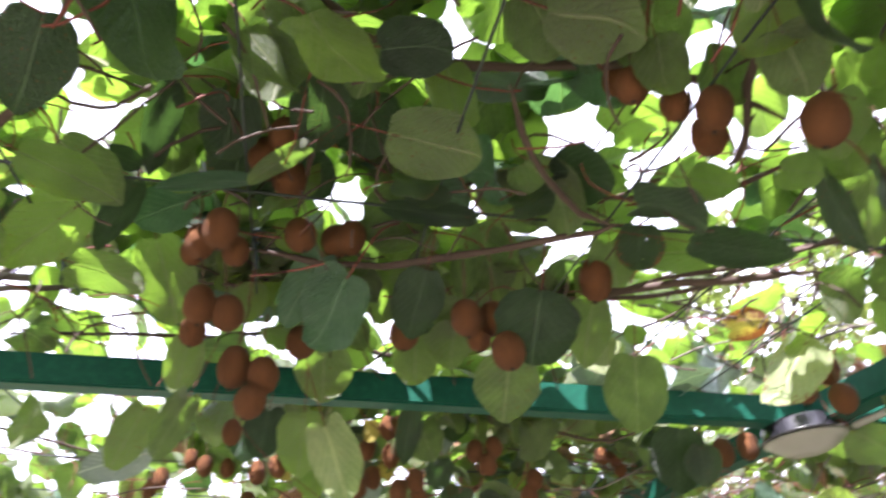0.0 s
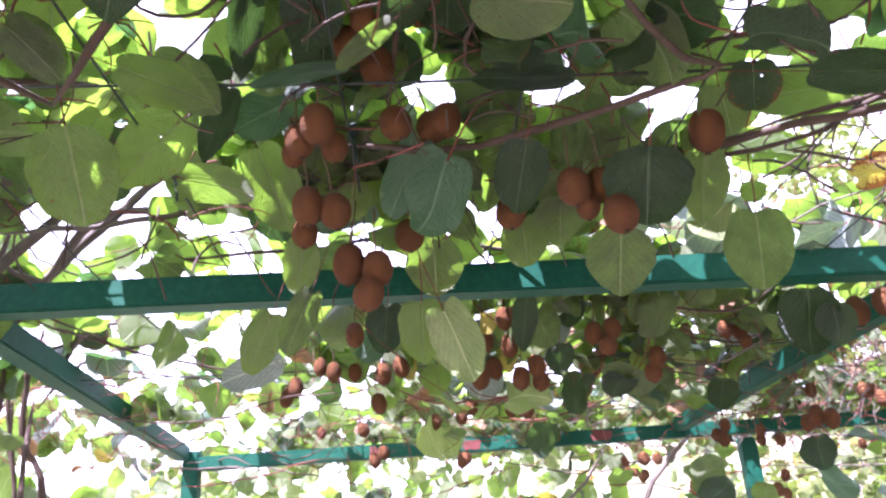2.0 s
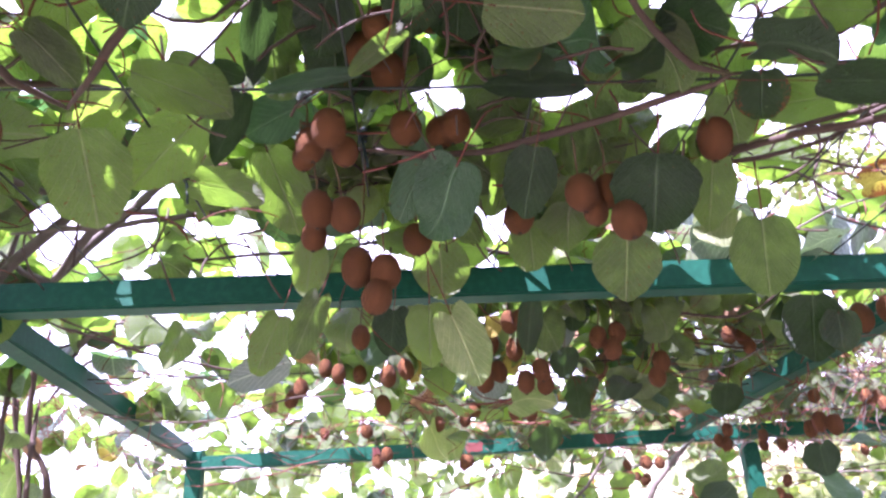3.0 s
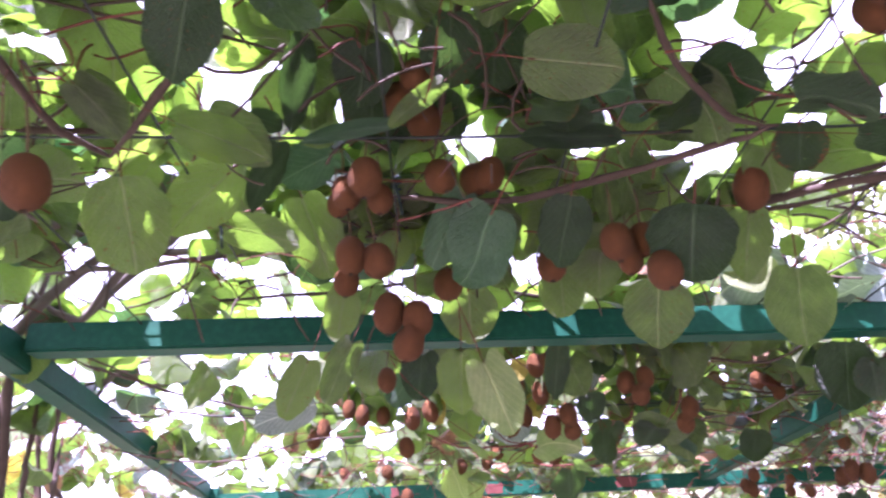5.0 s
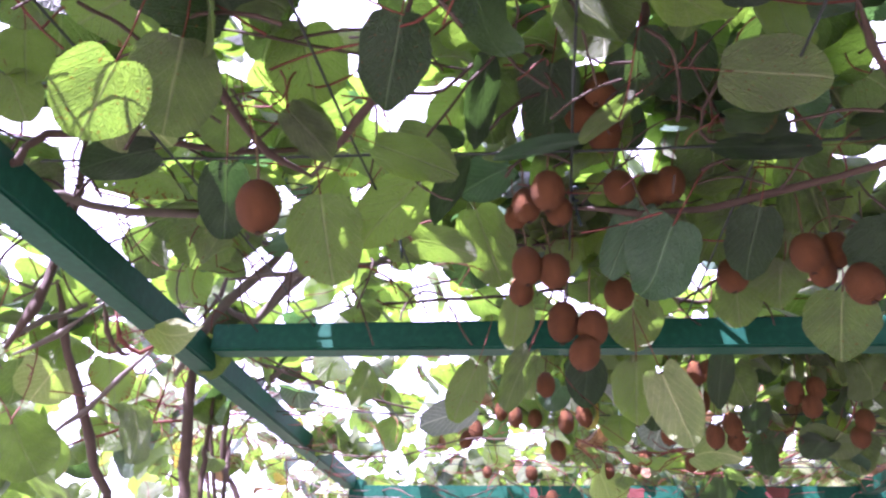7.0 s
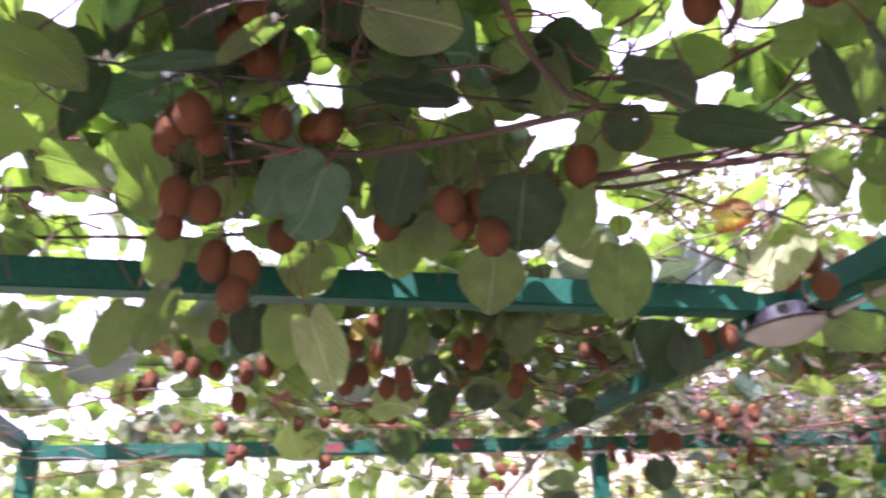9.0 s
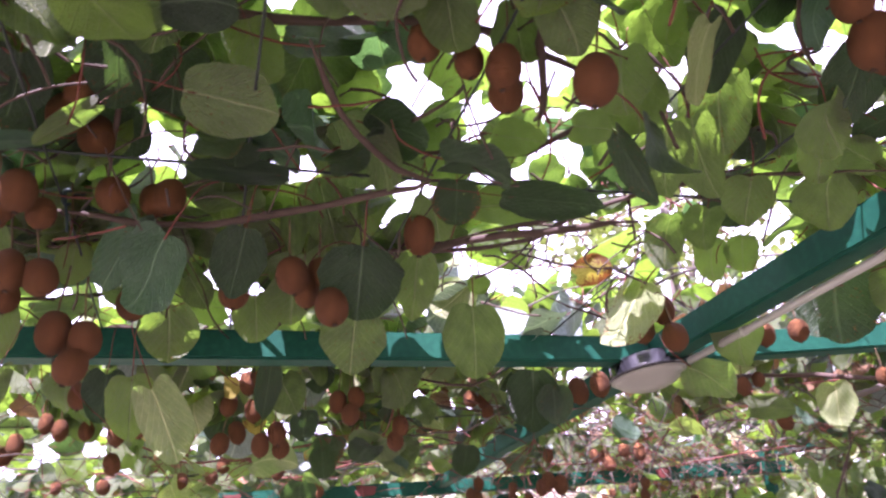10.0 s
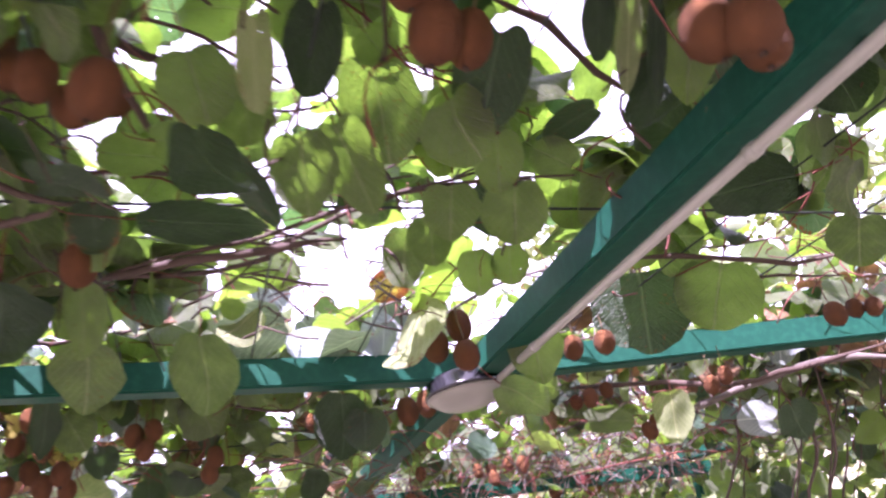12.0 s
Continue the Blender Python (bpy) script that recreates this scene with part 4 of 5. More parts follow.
leaf(0.759, 0.609, 2.206, 0.050, 0.053, -36, -22, -42)
leaf(0.564, 0.829, 2.083, 0.158, 0.058, -2, -52, -86, "d")
leaf(1.034, 1.108, 2.131, 0.084, 0.072, -56, 1, -20)
leaf(1.089, 1.083, 2.136, 0.073, 0.072, -56, 5, -21)
leaf(1.321, 0.746, 2.125, 0.027, 0.025, 49, -27, 159)
leaf(-0.734, 0.589, 2.136, 0.064, 0.064, -69, -16, 43)
leaf(-0.474, 0.797, 2.259, 0.121, 0.116, -59, -10, 2)
leaf(-0.705, 1.046, 2.106, 0.083, 0.083, 106, -36, 145)
leaf(-0.084, 0.657, 2.183, 0.111, 0.111, -99, -39, 46)
leaf(0.043, 0.860, 2.260, 0.101, 0.106, -37, 2, 5, "d")
leaf(0.108, 0.809, 2.131, 0.068, 0.068, -179, -64, 87, "d")
leaf(0.109, 1.041, 2.206, 0.125, 0.114, -62, -5, 14)
leaf(0.233, 1.220, 2.076, 0.092, 0.097, -42, -6, 13)
leaf(-0.862, 1.243, 2.009, 0.105, 0.105, -167, -44, 94, "p")
leaf(-1.068, 1.513, 1.878, 0.139, 0.139, -67, 12, -24)
leaf(-1.063, 1.167, 1.785, 0.120, 0.120, -96, -32, 44)
leaf(-1.078, 1.288, 1.735, 0.150, 0.150, -35, -19, -60)
leaf(-1.226, 1.620, 2.028, 0.120, 0.127, -47, 4, 3)
leaf(-0.978, 1.630, 2.079, 0.095, 0.094, -55, 2, 0)
leaf(-0.655, 1.865, 2.069, 0.127, 0.127, -84, 24, -42)
leaf(-0.128, 1.224, 2.130, 0.072, 0.072, -74, 7, -13)
leaf(0.067, 1.366, 2.139, 0.070, 0.063, -68, -29, -6)
leaf(0.321, 1.891, 1.984, 0.083, 0.079, -59, -1, 5, "d")
leaf(0.565, 2.016, 2.048, 0.082, 0.082, -61, -17, 46, "d")
leaf(0.591, 2.139, 1.925, 0.123, 0.123, -35, 5, -71, "b")
leaf(0.506, 2.058, 1.940, 0.097, 0.102, -19, 16, 17, "d")
leaf(0.257, 2.123, 1.933, 0.132, 0.132, 7, -40, -84, "p")
leaf(-0.016, 2.568, 1.892, 0.139, 0.139, -80, -39, 49, "p")
leaf(0.406, 2.918, 1.922, 0.141, 0.137, -55, -5, 15, "d")
leaf(0.009, 2.044, 1.991, 0.098, 0.104, -44, -18, 20)
leaf(-0.651, 2.212, 2.344, 0.112, 0.112, -75, -14, 59)
leaf(-0.578, 2.442, 2.339, 0.104, 0.104, -67, -14, 61)
leaf(-0.158, 2.354, 1.999, 0.096, 0.096, 169, -73, 105)
leaf(0.404, 2.194, 1.931, 0.092, 0.092, -79, -11, 29, "d")
leaf(-1.519, 1.657, 2.031, 0.132, 0.132, -98, -8, 23)
leaf(-1.245, 1.422, 2.192, 0.127, 0.134, -36, 9, 2)
leaf(-1.025, 1.547, 2.238, 0.114, 0.120, -66, -12, 7)
leaf(-0.832, 1.935, 2.357, 0.103, 0.093, -75, -1, 5)
leaf(0.635, 1.539, 2.194, 0.111, 0.111, -95, 56, -31, "p")
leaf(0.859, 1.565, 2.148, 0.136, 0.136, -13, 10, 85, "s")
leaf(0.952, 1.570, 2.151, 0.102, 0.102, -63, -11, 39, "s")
leaf(0.243, 1.186, 2.119, 0.104, 0.110, -22, -16, 10)
leaf(0.281, 0.857, 2.150, 0.070, 0.070, 138, -60, 110, "d")
leaf(0.856, 2.250, 1.929, 0.096, 0.096, -90, 16, -37, "d")
leaf(1.113, 2.270, 1.747, 0.100, 0.106, -71, -4, -8, "d")
leaf(1.273, 2.294, 1.789, 0.111, 0.111, 4, 13, -91, "b")
leaf(1.366, 2.707, 1.677, 0.151, 0.151, -147, -53, 75, "b")
leaf(0.945, 2.776, 1.739, 0.146, 0.146, 139, -57, 107)
leaf(0.937, 2.677, 1.665, 0.131, 0.131, 134, -39, 106, "d")
leaf(0.534, 2.033, 1.951, 0.155, 0.163, -8, 12, 3)
leaf(0.617, 2.117, 1.939, 0.118, 0.124, -47, -3, -5)
leaf(0.420, 3.191, 1.936, 0.128, 0.124, -78, -7, 29, "d")
leaf(0.057, 3.216, 1.962, 0.128, 0.128, -80, -9, 32, "p")
leaf(0.311, 2.286, 1.950, 0.154, 0.154, -173, -40, 86, "s")
leaf(0.915, 3.925, 1.831, 0.134, 0.141, -31, 0, 2)
leaf(1.347, 3.268, 1.667, 0.117, 0.117, -75, 17, -41)
leaf(0.910, 1.654, 1.968, 0.102, 0.107, -78, 2, 4, "d")
leaf(0.138, 1.815, 2.063, 0.056, 0.056, -63, 13, -40, "y")
leaf(0.978, 2.092, 1.903, 0.114, 0.120, -2, -5, 3, "d")
leaf(-0.136, 0.912, 2.215, 0.088, 0.093, -46, 2, 1, "d")
leaf(0.118, 1.053, 2.189, 0.128, 0.128, -172, 53, -95)
leaf(0.576, 0.571, 2.016, 0.093, 0.093, -102, -30, 47, "d")
leaf(0.612, 0.645, 2.132, 0.083, 0.083, -55, 7, -41)
leaf(0.345, 0.825, 2.181, 0.098, 0.098, -15, -11, -102, "d")
leaf(0.433, 0.860, 2.091, 0.070, 0.070, -62, 3, -8, "d")
leaf(0.241, 0.805, 2.308, 0.111, 0.111, -166, -63, 69, "d")
leaf(0.146, 0.739, 2.221, 0.087, 0.087, -72, -25, 15)
leaf(0.295, 0.656, 2.244, 0.054, 0.050, -51, -30, -3, "b")
leaf(0.963, 1.325, 2.092, 0.164, 0.153, -104, 36, -71, "p")
leaf(-0.005, 0.581, 2.132, 0.114, 0.114, -105, -34, 29)
leaf(0.352, 0.583, 2.166, 0.080, 0.072, -75, -7, -10)
leaf(0.444, 0.608, 2.187, 0.078, 0.078, -67, -15, 11)
leaf(0.540, 0.646, 2.088, 0.054, 0.054, -3, -19, -100)
leaf(0.839, 0.585, 2.082, 0.087, 0.092, -36, -34, -16)
leaf(0.902, 0.939, 2.115, 0.078, 0.082, -40, -1, -7)
leaf(0.896, 0.816, 2.101, 0.080, 0.085, -49, 9, -16)
leaf(0.951, 0.726, 2.054, 0.085, 0.089, -59, 6, -15)
leaf(-0.061, 1.078, 2.188, 0.052, 0.055, 2, -69, -89)
leaf(0.082, 0.624, 2.191, 0.090, 0.090, 0, -10, -101, "d")
leaf(0.471, 0.542, 2.172, 0.063, 0.060, -84, 3, -8)
leaf(2.034, 1.569, 1.899, 0.118, 0.108, -51, -22, -25, "d")
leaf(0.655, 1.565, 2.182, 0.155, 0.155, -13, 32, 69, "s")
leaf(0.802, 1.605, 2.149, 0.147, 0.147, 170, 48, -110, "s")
leaf(1.041, 0.492, 2.086, 0.102, 0.102, -92, 23, -79, "d")
leaf(1.213, 1.305, 2.036, 0.125, 0.115, -60, -5, -12)
leaf(1.234, 1.468, 1.981, 0.125, 0.125, -31, -21, -76)
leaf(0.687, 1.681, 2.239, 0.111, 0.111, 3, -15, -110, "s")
leaf(1.333, 2.083, 1.975, 0.092, 0.092, -101, -62, 20, "b")
leaf(1.440, 0.682, 2.156, 0.092, 0.092, -68, -7, 16)
leaf(1.165, 0.961, 2.183, 0.078, 0.073, -73, 8, -19)
leaf(1.436, 0.662, 2.067, 0.088, 0.088, -56, -6, 13)
leaf(0.446, 0.497, 2.114, 0.075, 0.075, -49, 6, -60)
leaf(0.426, 0.754, 2.091, 0.102, 0.102, -10, 1, -101, "d")
leaf(0.975, 1.147, 2.218, 0.075, 0.079, -29, 1, -11)
leaf(1.352, 1.678, 2.056, 0.144, 0.144, -13, -38, -100)
leaf(1.506, 2.016, 1.966, 0.139, 0.139, -12, 0, -105, "p")
leaf(1.473, 0.837, 2.233, 0.112, 0.112, -170, -63, 61)
leaf(1.272, 0.482, 2.112, 0.094, 0.094, -55, 1, -66, "d")
leaf(1.219, 0.387, 2.084, 0.072, 0.072, -61, -9, 20, "d")
leaf(-0.211, 0.613, 2.166, 0.124, 0.124, -81, -23, 44, "d")
leaf(-0.081, 0.679, 2.216, 0.123, 0.117, -59, -2, -27)
leaf(-0.032, 0.674, 2.268, 0.083, 0.083, -99, -40, 33)
leaf(0.264, 0.550, 2.192, 0.114, 0.114, -15, -3, -100)
leaf(0.359, 0.606, 2.237, 0.095, 0.100, -38, -7, -5)
leaf(0.226, 0.602, 2.230, 0.090, 0.090, -47, -5, -54)
leaf(0.443, 0.438, 2.103, 0.086, 0.086, -114, -41, 64, "d")
leaf(0.423, 0.490, 2.151, 0.080, 0.080, -69, 18, -47)
leaf(0.678, 0.655, 2.259, 0.095, 0.082, -45, -6, -52)
leaf(0.691, 0.694, 2.376, 0.084, 0.090, -40, -14, -61)

# the beams stand clear of the foliage in front of them
for k in range(12):
    CLEAR.append((1.178, 1.75 + 0.16 * k, 2.05, 0.035, 0.5))
    CLEAR.append((-0.95 + 0.17 * k, 3.7, 1.99, 0.03, 0.28))
    CLEAR.append((-1.0 - 0.016 * k, 1.7 + 0.17 * k, 2.03, 0.03, 0.4))

# ---- the leaf roof over the wires ----
near_spots, far_spots = roof(random.Random(5))
near_spots.sort(key=lambda m: abs(m.translation.x) + abs(m.translation.y - 0.95))
prng = random.Random(19)
for m in near_spots[:100]:
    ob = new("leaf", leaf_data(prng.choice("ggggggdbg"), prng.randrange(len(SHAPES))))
    ob.parent = VINE
    ob.matrix_world = m
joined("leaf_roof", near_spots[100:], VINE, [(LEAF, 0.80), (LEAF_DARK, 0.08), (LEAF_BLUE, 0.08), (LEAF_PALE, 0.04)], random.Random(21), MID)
joined("leaf_roof", far_spots, VINE, MIX, random.Random(22), MID)


def beam_fringe(rng):
    """Sunlit foliage that lies over the near beam towards the lamp: pale undersides, and gloss put into some leaves'
    colour.
    """
    spots = []
    for _ in range(230):
        x, y, z = rng.uniform(0.25, 1.16), rng.uniform(1.64, 2.7), rng.uniform(2.15, 2.42)
        if in_gap(x, y, z) or hides(x, y, z):
            continue
        spots.append(leaf_matrix((x, y, z), rng.uniform(0.08, 0.14), rng.gauss(-35, 24), rng.uniform(0, 360), rng.gauss(0, 24), rng.uniform(0.85, 1.05)))
    return spots


def east_thicket(rng):
    """Dry and green leaves in the sun behind and above the eastern beam."""
    spots = []
    for _ in range(620):
        x = rng.uniform(1.3, 3.3)
        y, z = 1.60 - 0.21 * (x - 1.2) + rng.uniform(0.08, 0.8), 2.10 + abs(rng.gauss(0, 0.12))
        spots.append(leaf_matrix((x, y, z), rng.uniform(0.05, 0.11), rng.gauss(-40, 28), rng.uniform(0, 360), rng.gauss(0, 30), rng.uniform(0.8, 1.05)))
    return spots


joined("leaf_roof", east_thicket(random.Random(30)), VINE, [(LEAF, 0.5), (LEAF_SHEEN, 0.12), (LEAF_DARK, 0.12), (LEAF_DRY, 0.26)], random.Random(25), MID)
joined("leaf_roof", beam_fringe(random.Random(29)), VINE, [(LEAF, 0.5), (LEAF_SHEEN, 0.27), (LEAF_PALE, 0.18), (LEAF_DRY, 0.05)], random.Random(24), MID)

# ---- canes of the vine ----
crng = random.Random(31)


def cane(r0, r1, mat, points):
    pts = bend(points, 0.05, 0.0035, crng)
    n = len(pts)
    radii = [(r0 + (r1 - r0) * i / (n - 1)) * (1 + 0.12 * math.sin(i * 1.7) + (0.28 if i % 4 == 2 else 0)) * min(1.0, 0.35 + 0.3 * i, 0.35 + 0.3 * (n - 1 - i)) for i in range(n)]
    ob = part("cane", tube(pts, radii, 8), mat, VINE)
    return ob


cane(0.0072, 0.0065, BARK, [(-0.28, 0.62, 2.21), (-0.35, 0.74, 2.18), (-0.39, 0.78, 2.15), (-0.48, 0.87, 2.12)])
cane(0.0065, 0.0058, BARK, [(-0.57, 0.62, 2.24), (-0.56, 0.72, 2.17), (-0.52, 0.81, 2.12), (-0.48, 0.87, 2.12)])
cane(0.0065, 0.0050, BARK, [(-0.92, 0.76, 2.10), (-0.88, 0.78, 2.12), (-0.85, 0.78, 2.16), (-0.73, 0.85, 2.19), (-0.63, 0.93, 2.21), (-0.51, 1.04, 2.27)])
cane(0.0079, 0.0072, BARK_GREY, [(-0.93, 0.88, 2.13), (-0.90, 0.91, 2.13), (-0.85, 1.00, 2.15), (-0.76, 1.10, 2.19), (-0.74, 1.23, 2.20), (-0.68, 1.36, 2.22)])
cane(0.0065, 0.0058, BARK_GREY, [(-0.88, 1.45, 2.21), (-0.73, 1.51, 2.24), (-0.53, 1.55, 2.28), (-0.26, 1.53, 2.29), (-0.01, 1.43, 2.27)])
cane(0.0153, 0.0102, BARK_GREY, [(-1.10, 1.69, 2.05), (-1.00, 1.64, 2.18), (-0.85, 1.60, 2.30), (-0.78, 1.60, 2.38)])
cane(0.0136, 0.0093, BARK_GREY, [(-1.05, 1.82, 2.09), (-0.94, 1.77, 2.22), (-0.80, 1.73, 2.34), (-0.56, 1.70, 2.54)])
cane(0.0110, 0.0076, BARK, [(-1.16, 1.17, 1.97), (-1.12, 1.18, 2.05), (-1.12, 1.20, 2.17), (-1.05, 1.12, 2.28), (-0.97, 1.01, 2.32)])
cane(0.0072, 0.0065, BARK_GREY, [(-1.21, 1.26, 1.98), (-1.15, 1.29, 2.03), (-1.08, 1.32, 2.11)])
cane(0.0102, 0.0102, BARK, [(-1.27, 1.40, 2.20), (-1.25, 1.47, 2.05), (-1.22, 1.53, 1.93), (-1.19, 1.57, 1.81), (-1.15, 1.61, 1.66), (-1.12, 1.65, 0.83), (-1.17, 1.63, -0.03)])
cane(0.0153, 0.0153, BARK, [(-1.15, 1.86, 2.18), (-1.16, 1.89, 2.05), (-1.16, 1.92, 1.90), (-1.15, 1.95, 1.64), (-1.12, 1.99, 0.82), (-1.17, 1.97, -0.03)])
cane(0.0065, 0.0072, BARK, [(-1.29, 2.25, 2.19), (-1.28, 2.30, 2.00), (-1.25, 2.35, 1.71), (-1.22, 2.39, 0.85), (-1.27, 2.37, -0.03)])
cane(0.0050, 0.0058, PETIOLE, [(-1.06, 1.33, 2.10), (-1.05, 1.36, 2.04), (-1.02, 1.39, 2.02), (-0.97, 1.40, 2.06)])
cane(0.0065, 0.0058, BARK_GREY, [(-1.22, 1.42, 1.84), (-1.16, 1.45, 1.91), (-1.10, 1.47, 1.99), (-1.03, 1.48, 2.08)])
cane(0.0043, 0.0036, BARK, [(-0.94, 1.75, 2.11), (-0.89, 1.99, 2.12), (-0.76, 2.25, 2.12), (-0.56, 2.40, 2.10)])
cane(0.0072, 0.0065, BARK_GREY, [(-1.08, 2.15, 2.07), (-0.96, 2.06, 2.17), (-0.80, 2.10, 2.22)])
cane(0.0058, 0.0050, BARK, [(-0.12, 1.03, 2.13), (0.04, 1.04, 2.12), (0.13, 1.00, 2.11), (0.25, 0.95, 2.12), (0.35, 0.89, 2.12), (0.39, 0.84, 2.11)])
cane(0.0072, 0.0058, BARK, [(0.42, 1.03, 2.09), (0.45, 1.01, 2.09), (0.54, 0.97, 2.09), (0.67, 0.94, 2.10), (0.77, 0.93, 2.11)])
cane(0.0065, 0.0058, BARK, [(-0.04, 0.65, 2.29), (-0.01, 0.69, 2.30), (0.07, 0.73, 2.28), (0.17, 0.73, 2.27), (0.35, 0.69, 2.26), (0.44, 0.69, 2.26), (0.50, 0.68, 2.23), (0.59, 0.70, 2.21)])
cane(0.0058, 0.0043, BARK, [(-0.02, 0.68, 2.33), (-0.01, 0.79, 2.29), (-0.03, 0.90, 2.23), (-0.05, 1.00, 2.17)])
cane(0.0058, 0.0050, BARK, [(0.44, 0.49, 2.21), (0.47, 0.60, 2.17), (0.50, 0.68, 2.14), (0.51, 0.73, 2.15)])
cane(0.0043, 0.0036, BARK, [(0.35, 0.92, 2.20), (0.47, 0.87, 2.18), (0.55, 0.84, 2.17), (0.59, 0.80, 2.18), (0.65, 0.68, 2.17)])
cane(0.0050, 0.0043, BARK, [(0.21, 0.69, 2.21), (0.24, 0.75, 2.18), (0.28, 0.79, 2.15), (0.35, 0.85, 2.13), (0.44, 0.85, 2.12)])
cane(0.0038, 0.0030, BARK, [(0.45, 0.97, 2.08), (0.64, 0.95, 2.12), (0.83, 0.84, 2.14), (0.96, 0.76, 2.12), (1.01, 0.66, 2.07)])
cane(0.0058, 0.0050, BARK, [(0.88, 0.54, 2.23), (0.96, 0.57, 2.23), (1.05, 0.62, 2.20), (1.11, 0.61, 2.15)])
cane(0.0102, 0.0068, BARK_GREY, [(1.77, 1.76, 1.95), (1.90, 1.60, 1.99), (1.97, 1.47, 2.00), (1.98, 1.32, 1.99), (2.01, 1.15, 1.94)])
cane(0.0072, 0.0058, BARK, [(1.54, 1.87, 2.08), (1.74, 1.76, 2.06), (1.87, 1.56, 2.00), (1.93, 1.38, 1.99), (2.02, 1.21, 1.99)])
cane(0.0058, 0.0043, BARK, [(1.34, 1.12, 2.16), (1.47, 1.04, 2.13), (1.59, 0.96, 2.08), (1.69, 0.85, 2.06)])
cane(0.0043, 0.0036, BARK, [(1.54, 1.25, 2.14), (1.66, 1.15, 2.13), (1.79, 1.05, 2.09)])
cane(0.0075, 0.0060, BARK_GREY, [(-1.26, 1.28, 2.01), (-1.24, 1.36, 2.09), (-1.22, 1.44, 2.15), (-1.18, 1.52, 2.21)])
cane(0.0065, 0.0050, BARK, [(-1.06, 1.67, 2.18), (-1.02, 1.70, 2.27), (-1.00, 1.70, 2.39), (-1.00, 1.67, 2.52)])
cane(0.0055, 0.0040, BARK, [(-1.09, 1.77, 2.20), (-1.08, 1.74, 2.29), (-1.10, 1.68, 2.39), (-1.16, 1.62, 2.44)])
cane(0.0060, 0.0050, BARK, [(-1.08, 1.32, 2.11), (-1.08, 1.35, 2.06), (-1.07, 1.40, 2.02), (-1.06, 1.42, 2.03)])
cane(0.0075, 0.0080, BARK, [(-1.16, 2.04, 2.13), (-1.17, 2.05, 1.95), (-1.16, 2.05, 1.75), (-1.14, 2.08, 0.80), (-1.19, 2.06, -0.03)])
cane(0.0080, 0.0080, BARK, [(-1.22, 2.32, 2.05), (-1.21, 2.29, 1.91), (-1.19, 2.26, 1.77), (-1.17, 2.29, 0.80), (-1.22, 2.27, -0.03)])
cane(0.0040, 0.0030, PETIOLE, [(-1.21, 1.85, 2.11), (-1.23, 1.86, 2.01), (-1.25, 1.86, 1.93)])
cane(0.0042, 0.0030, BARK, [(-1.11, 2.02, 2.10), (-0.99, 2.09, 2.16), (-0.87, 2.14, 2.25), (-0.74, 2.18, 2.39)])
cane(0.0036, 0.0030, BARK, [(-1.09, 2.35, 2.15), (-0.84, 2.49, 2.13), (-0.57, 2.60, 2.12)])
cane(0.0040, 0.0030, BARK, [(-1.26, 1.99, 1.85), (-1.22, 2.01, 1.84), (-1.20, 2.03, 1.80)])
cane(0.0050, 0.0040, BARK_GREY, [(-1.29, 1.27, 2.16), (-1.26, 1.32, 2.15), (-1.24, 1.34, 2.23)])
cane(0.0043, 0.0052, BARK, [(2.35, 1.78, 2.12), (2.36, 1.80, 1.96), (2.36, 1.82, 1.83), (2.31, 1.88, 1.59), (2.34, 1.92, 0.79), (2.29, 1.90, -0.03)])
cane(0.0049, 0.0059, BARK, [(2.39, 1.88, 2.15), (2.39, 1.92, 1.99), (2.39, 1.93, 1.85), (2.33, 1.99, 1.59), (2.36, 2.03, 0.80), (2.31, 2.01, -0.03)])
cane(0.0031, 0.0038, BARK, [(2.63, 1.92, 2.15), (2.59, 1.99, 2.00), (2.56, 2.05, 1.86), (2.51, 2.10, 1.58), (2.54, 2.14, 0.79), (2.49, 2.12, -0.03)])
cane(0.0024, 0.0029, BARK, [(2.50, 1.91, 2.15), (2.44, 1.99, 2.00), (2.42, 2.03, 1.86), (2.37, 2.09, 1.59), (2.40, 2.13, 0.80), (2.35, 2.11, -0.03)])
cane(0.0022, 0.0026, BARK, [(2.90, 2.08, 2.19), (2.84, 2.17, 2.02), (2.83, 2.20, 1.86), (2.76, 2.28, 1.57), (2.79, 2.32, 0.78), (2.74, 2.30, -0.03)])
cane(0.0042, 0.0051, BARK, [(2.42, 2.22, 2.25), (2.40, 2.28, 2.08), (2.40, 2.31, 1.92), (2.31, 2.39, 1.62), (2.34, 2.43, 0.81), (2.29, 2.41, -0.03)])
cane(0.0027, 0.0032, BARK, [(2.23, 1.75, 2.12), (2.20, 1.81, 1.98), (2.22, 1.81, 1.84), (2.17, 1.87, 1.60), (2.20, 1.91, 0.80), (2.15, 1.89, -0.03)])
cane(0.0037, 0.0045, BARK, [(2.74, 2.09, 2.19), (2.75, 2.12, 2.02), (2.73, 2.16, 1.86), (2.67, 2.23, 1.57), (2.70, 2.27, 0.79), (2.65, 2.25, -0.03)])
cane(0.0028, 0.0033, BARK, [(2.56, 1.72, 2.09), (2.54, 1.77, 1.95), (2.55, 1.78, 1.81), (2.48, 1.86, 1.57), (2.50, 1.90, 0.78), (2.46, 1.88, -0.03)])
cane(0.0024, 0.0029, BARK, [(2.69, 2.39, 2.29), (2.69, 2.44, 2.09), (2.60, 2.53, 1.94), (2.55, 2.58, 1.61), (2.58, 2.62, 0.81), (2.53, 2.60, -0.03)])
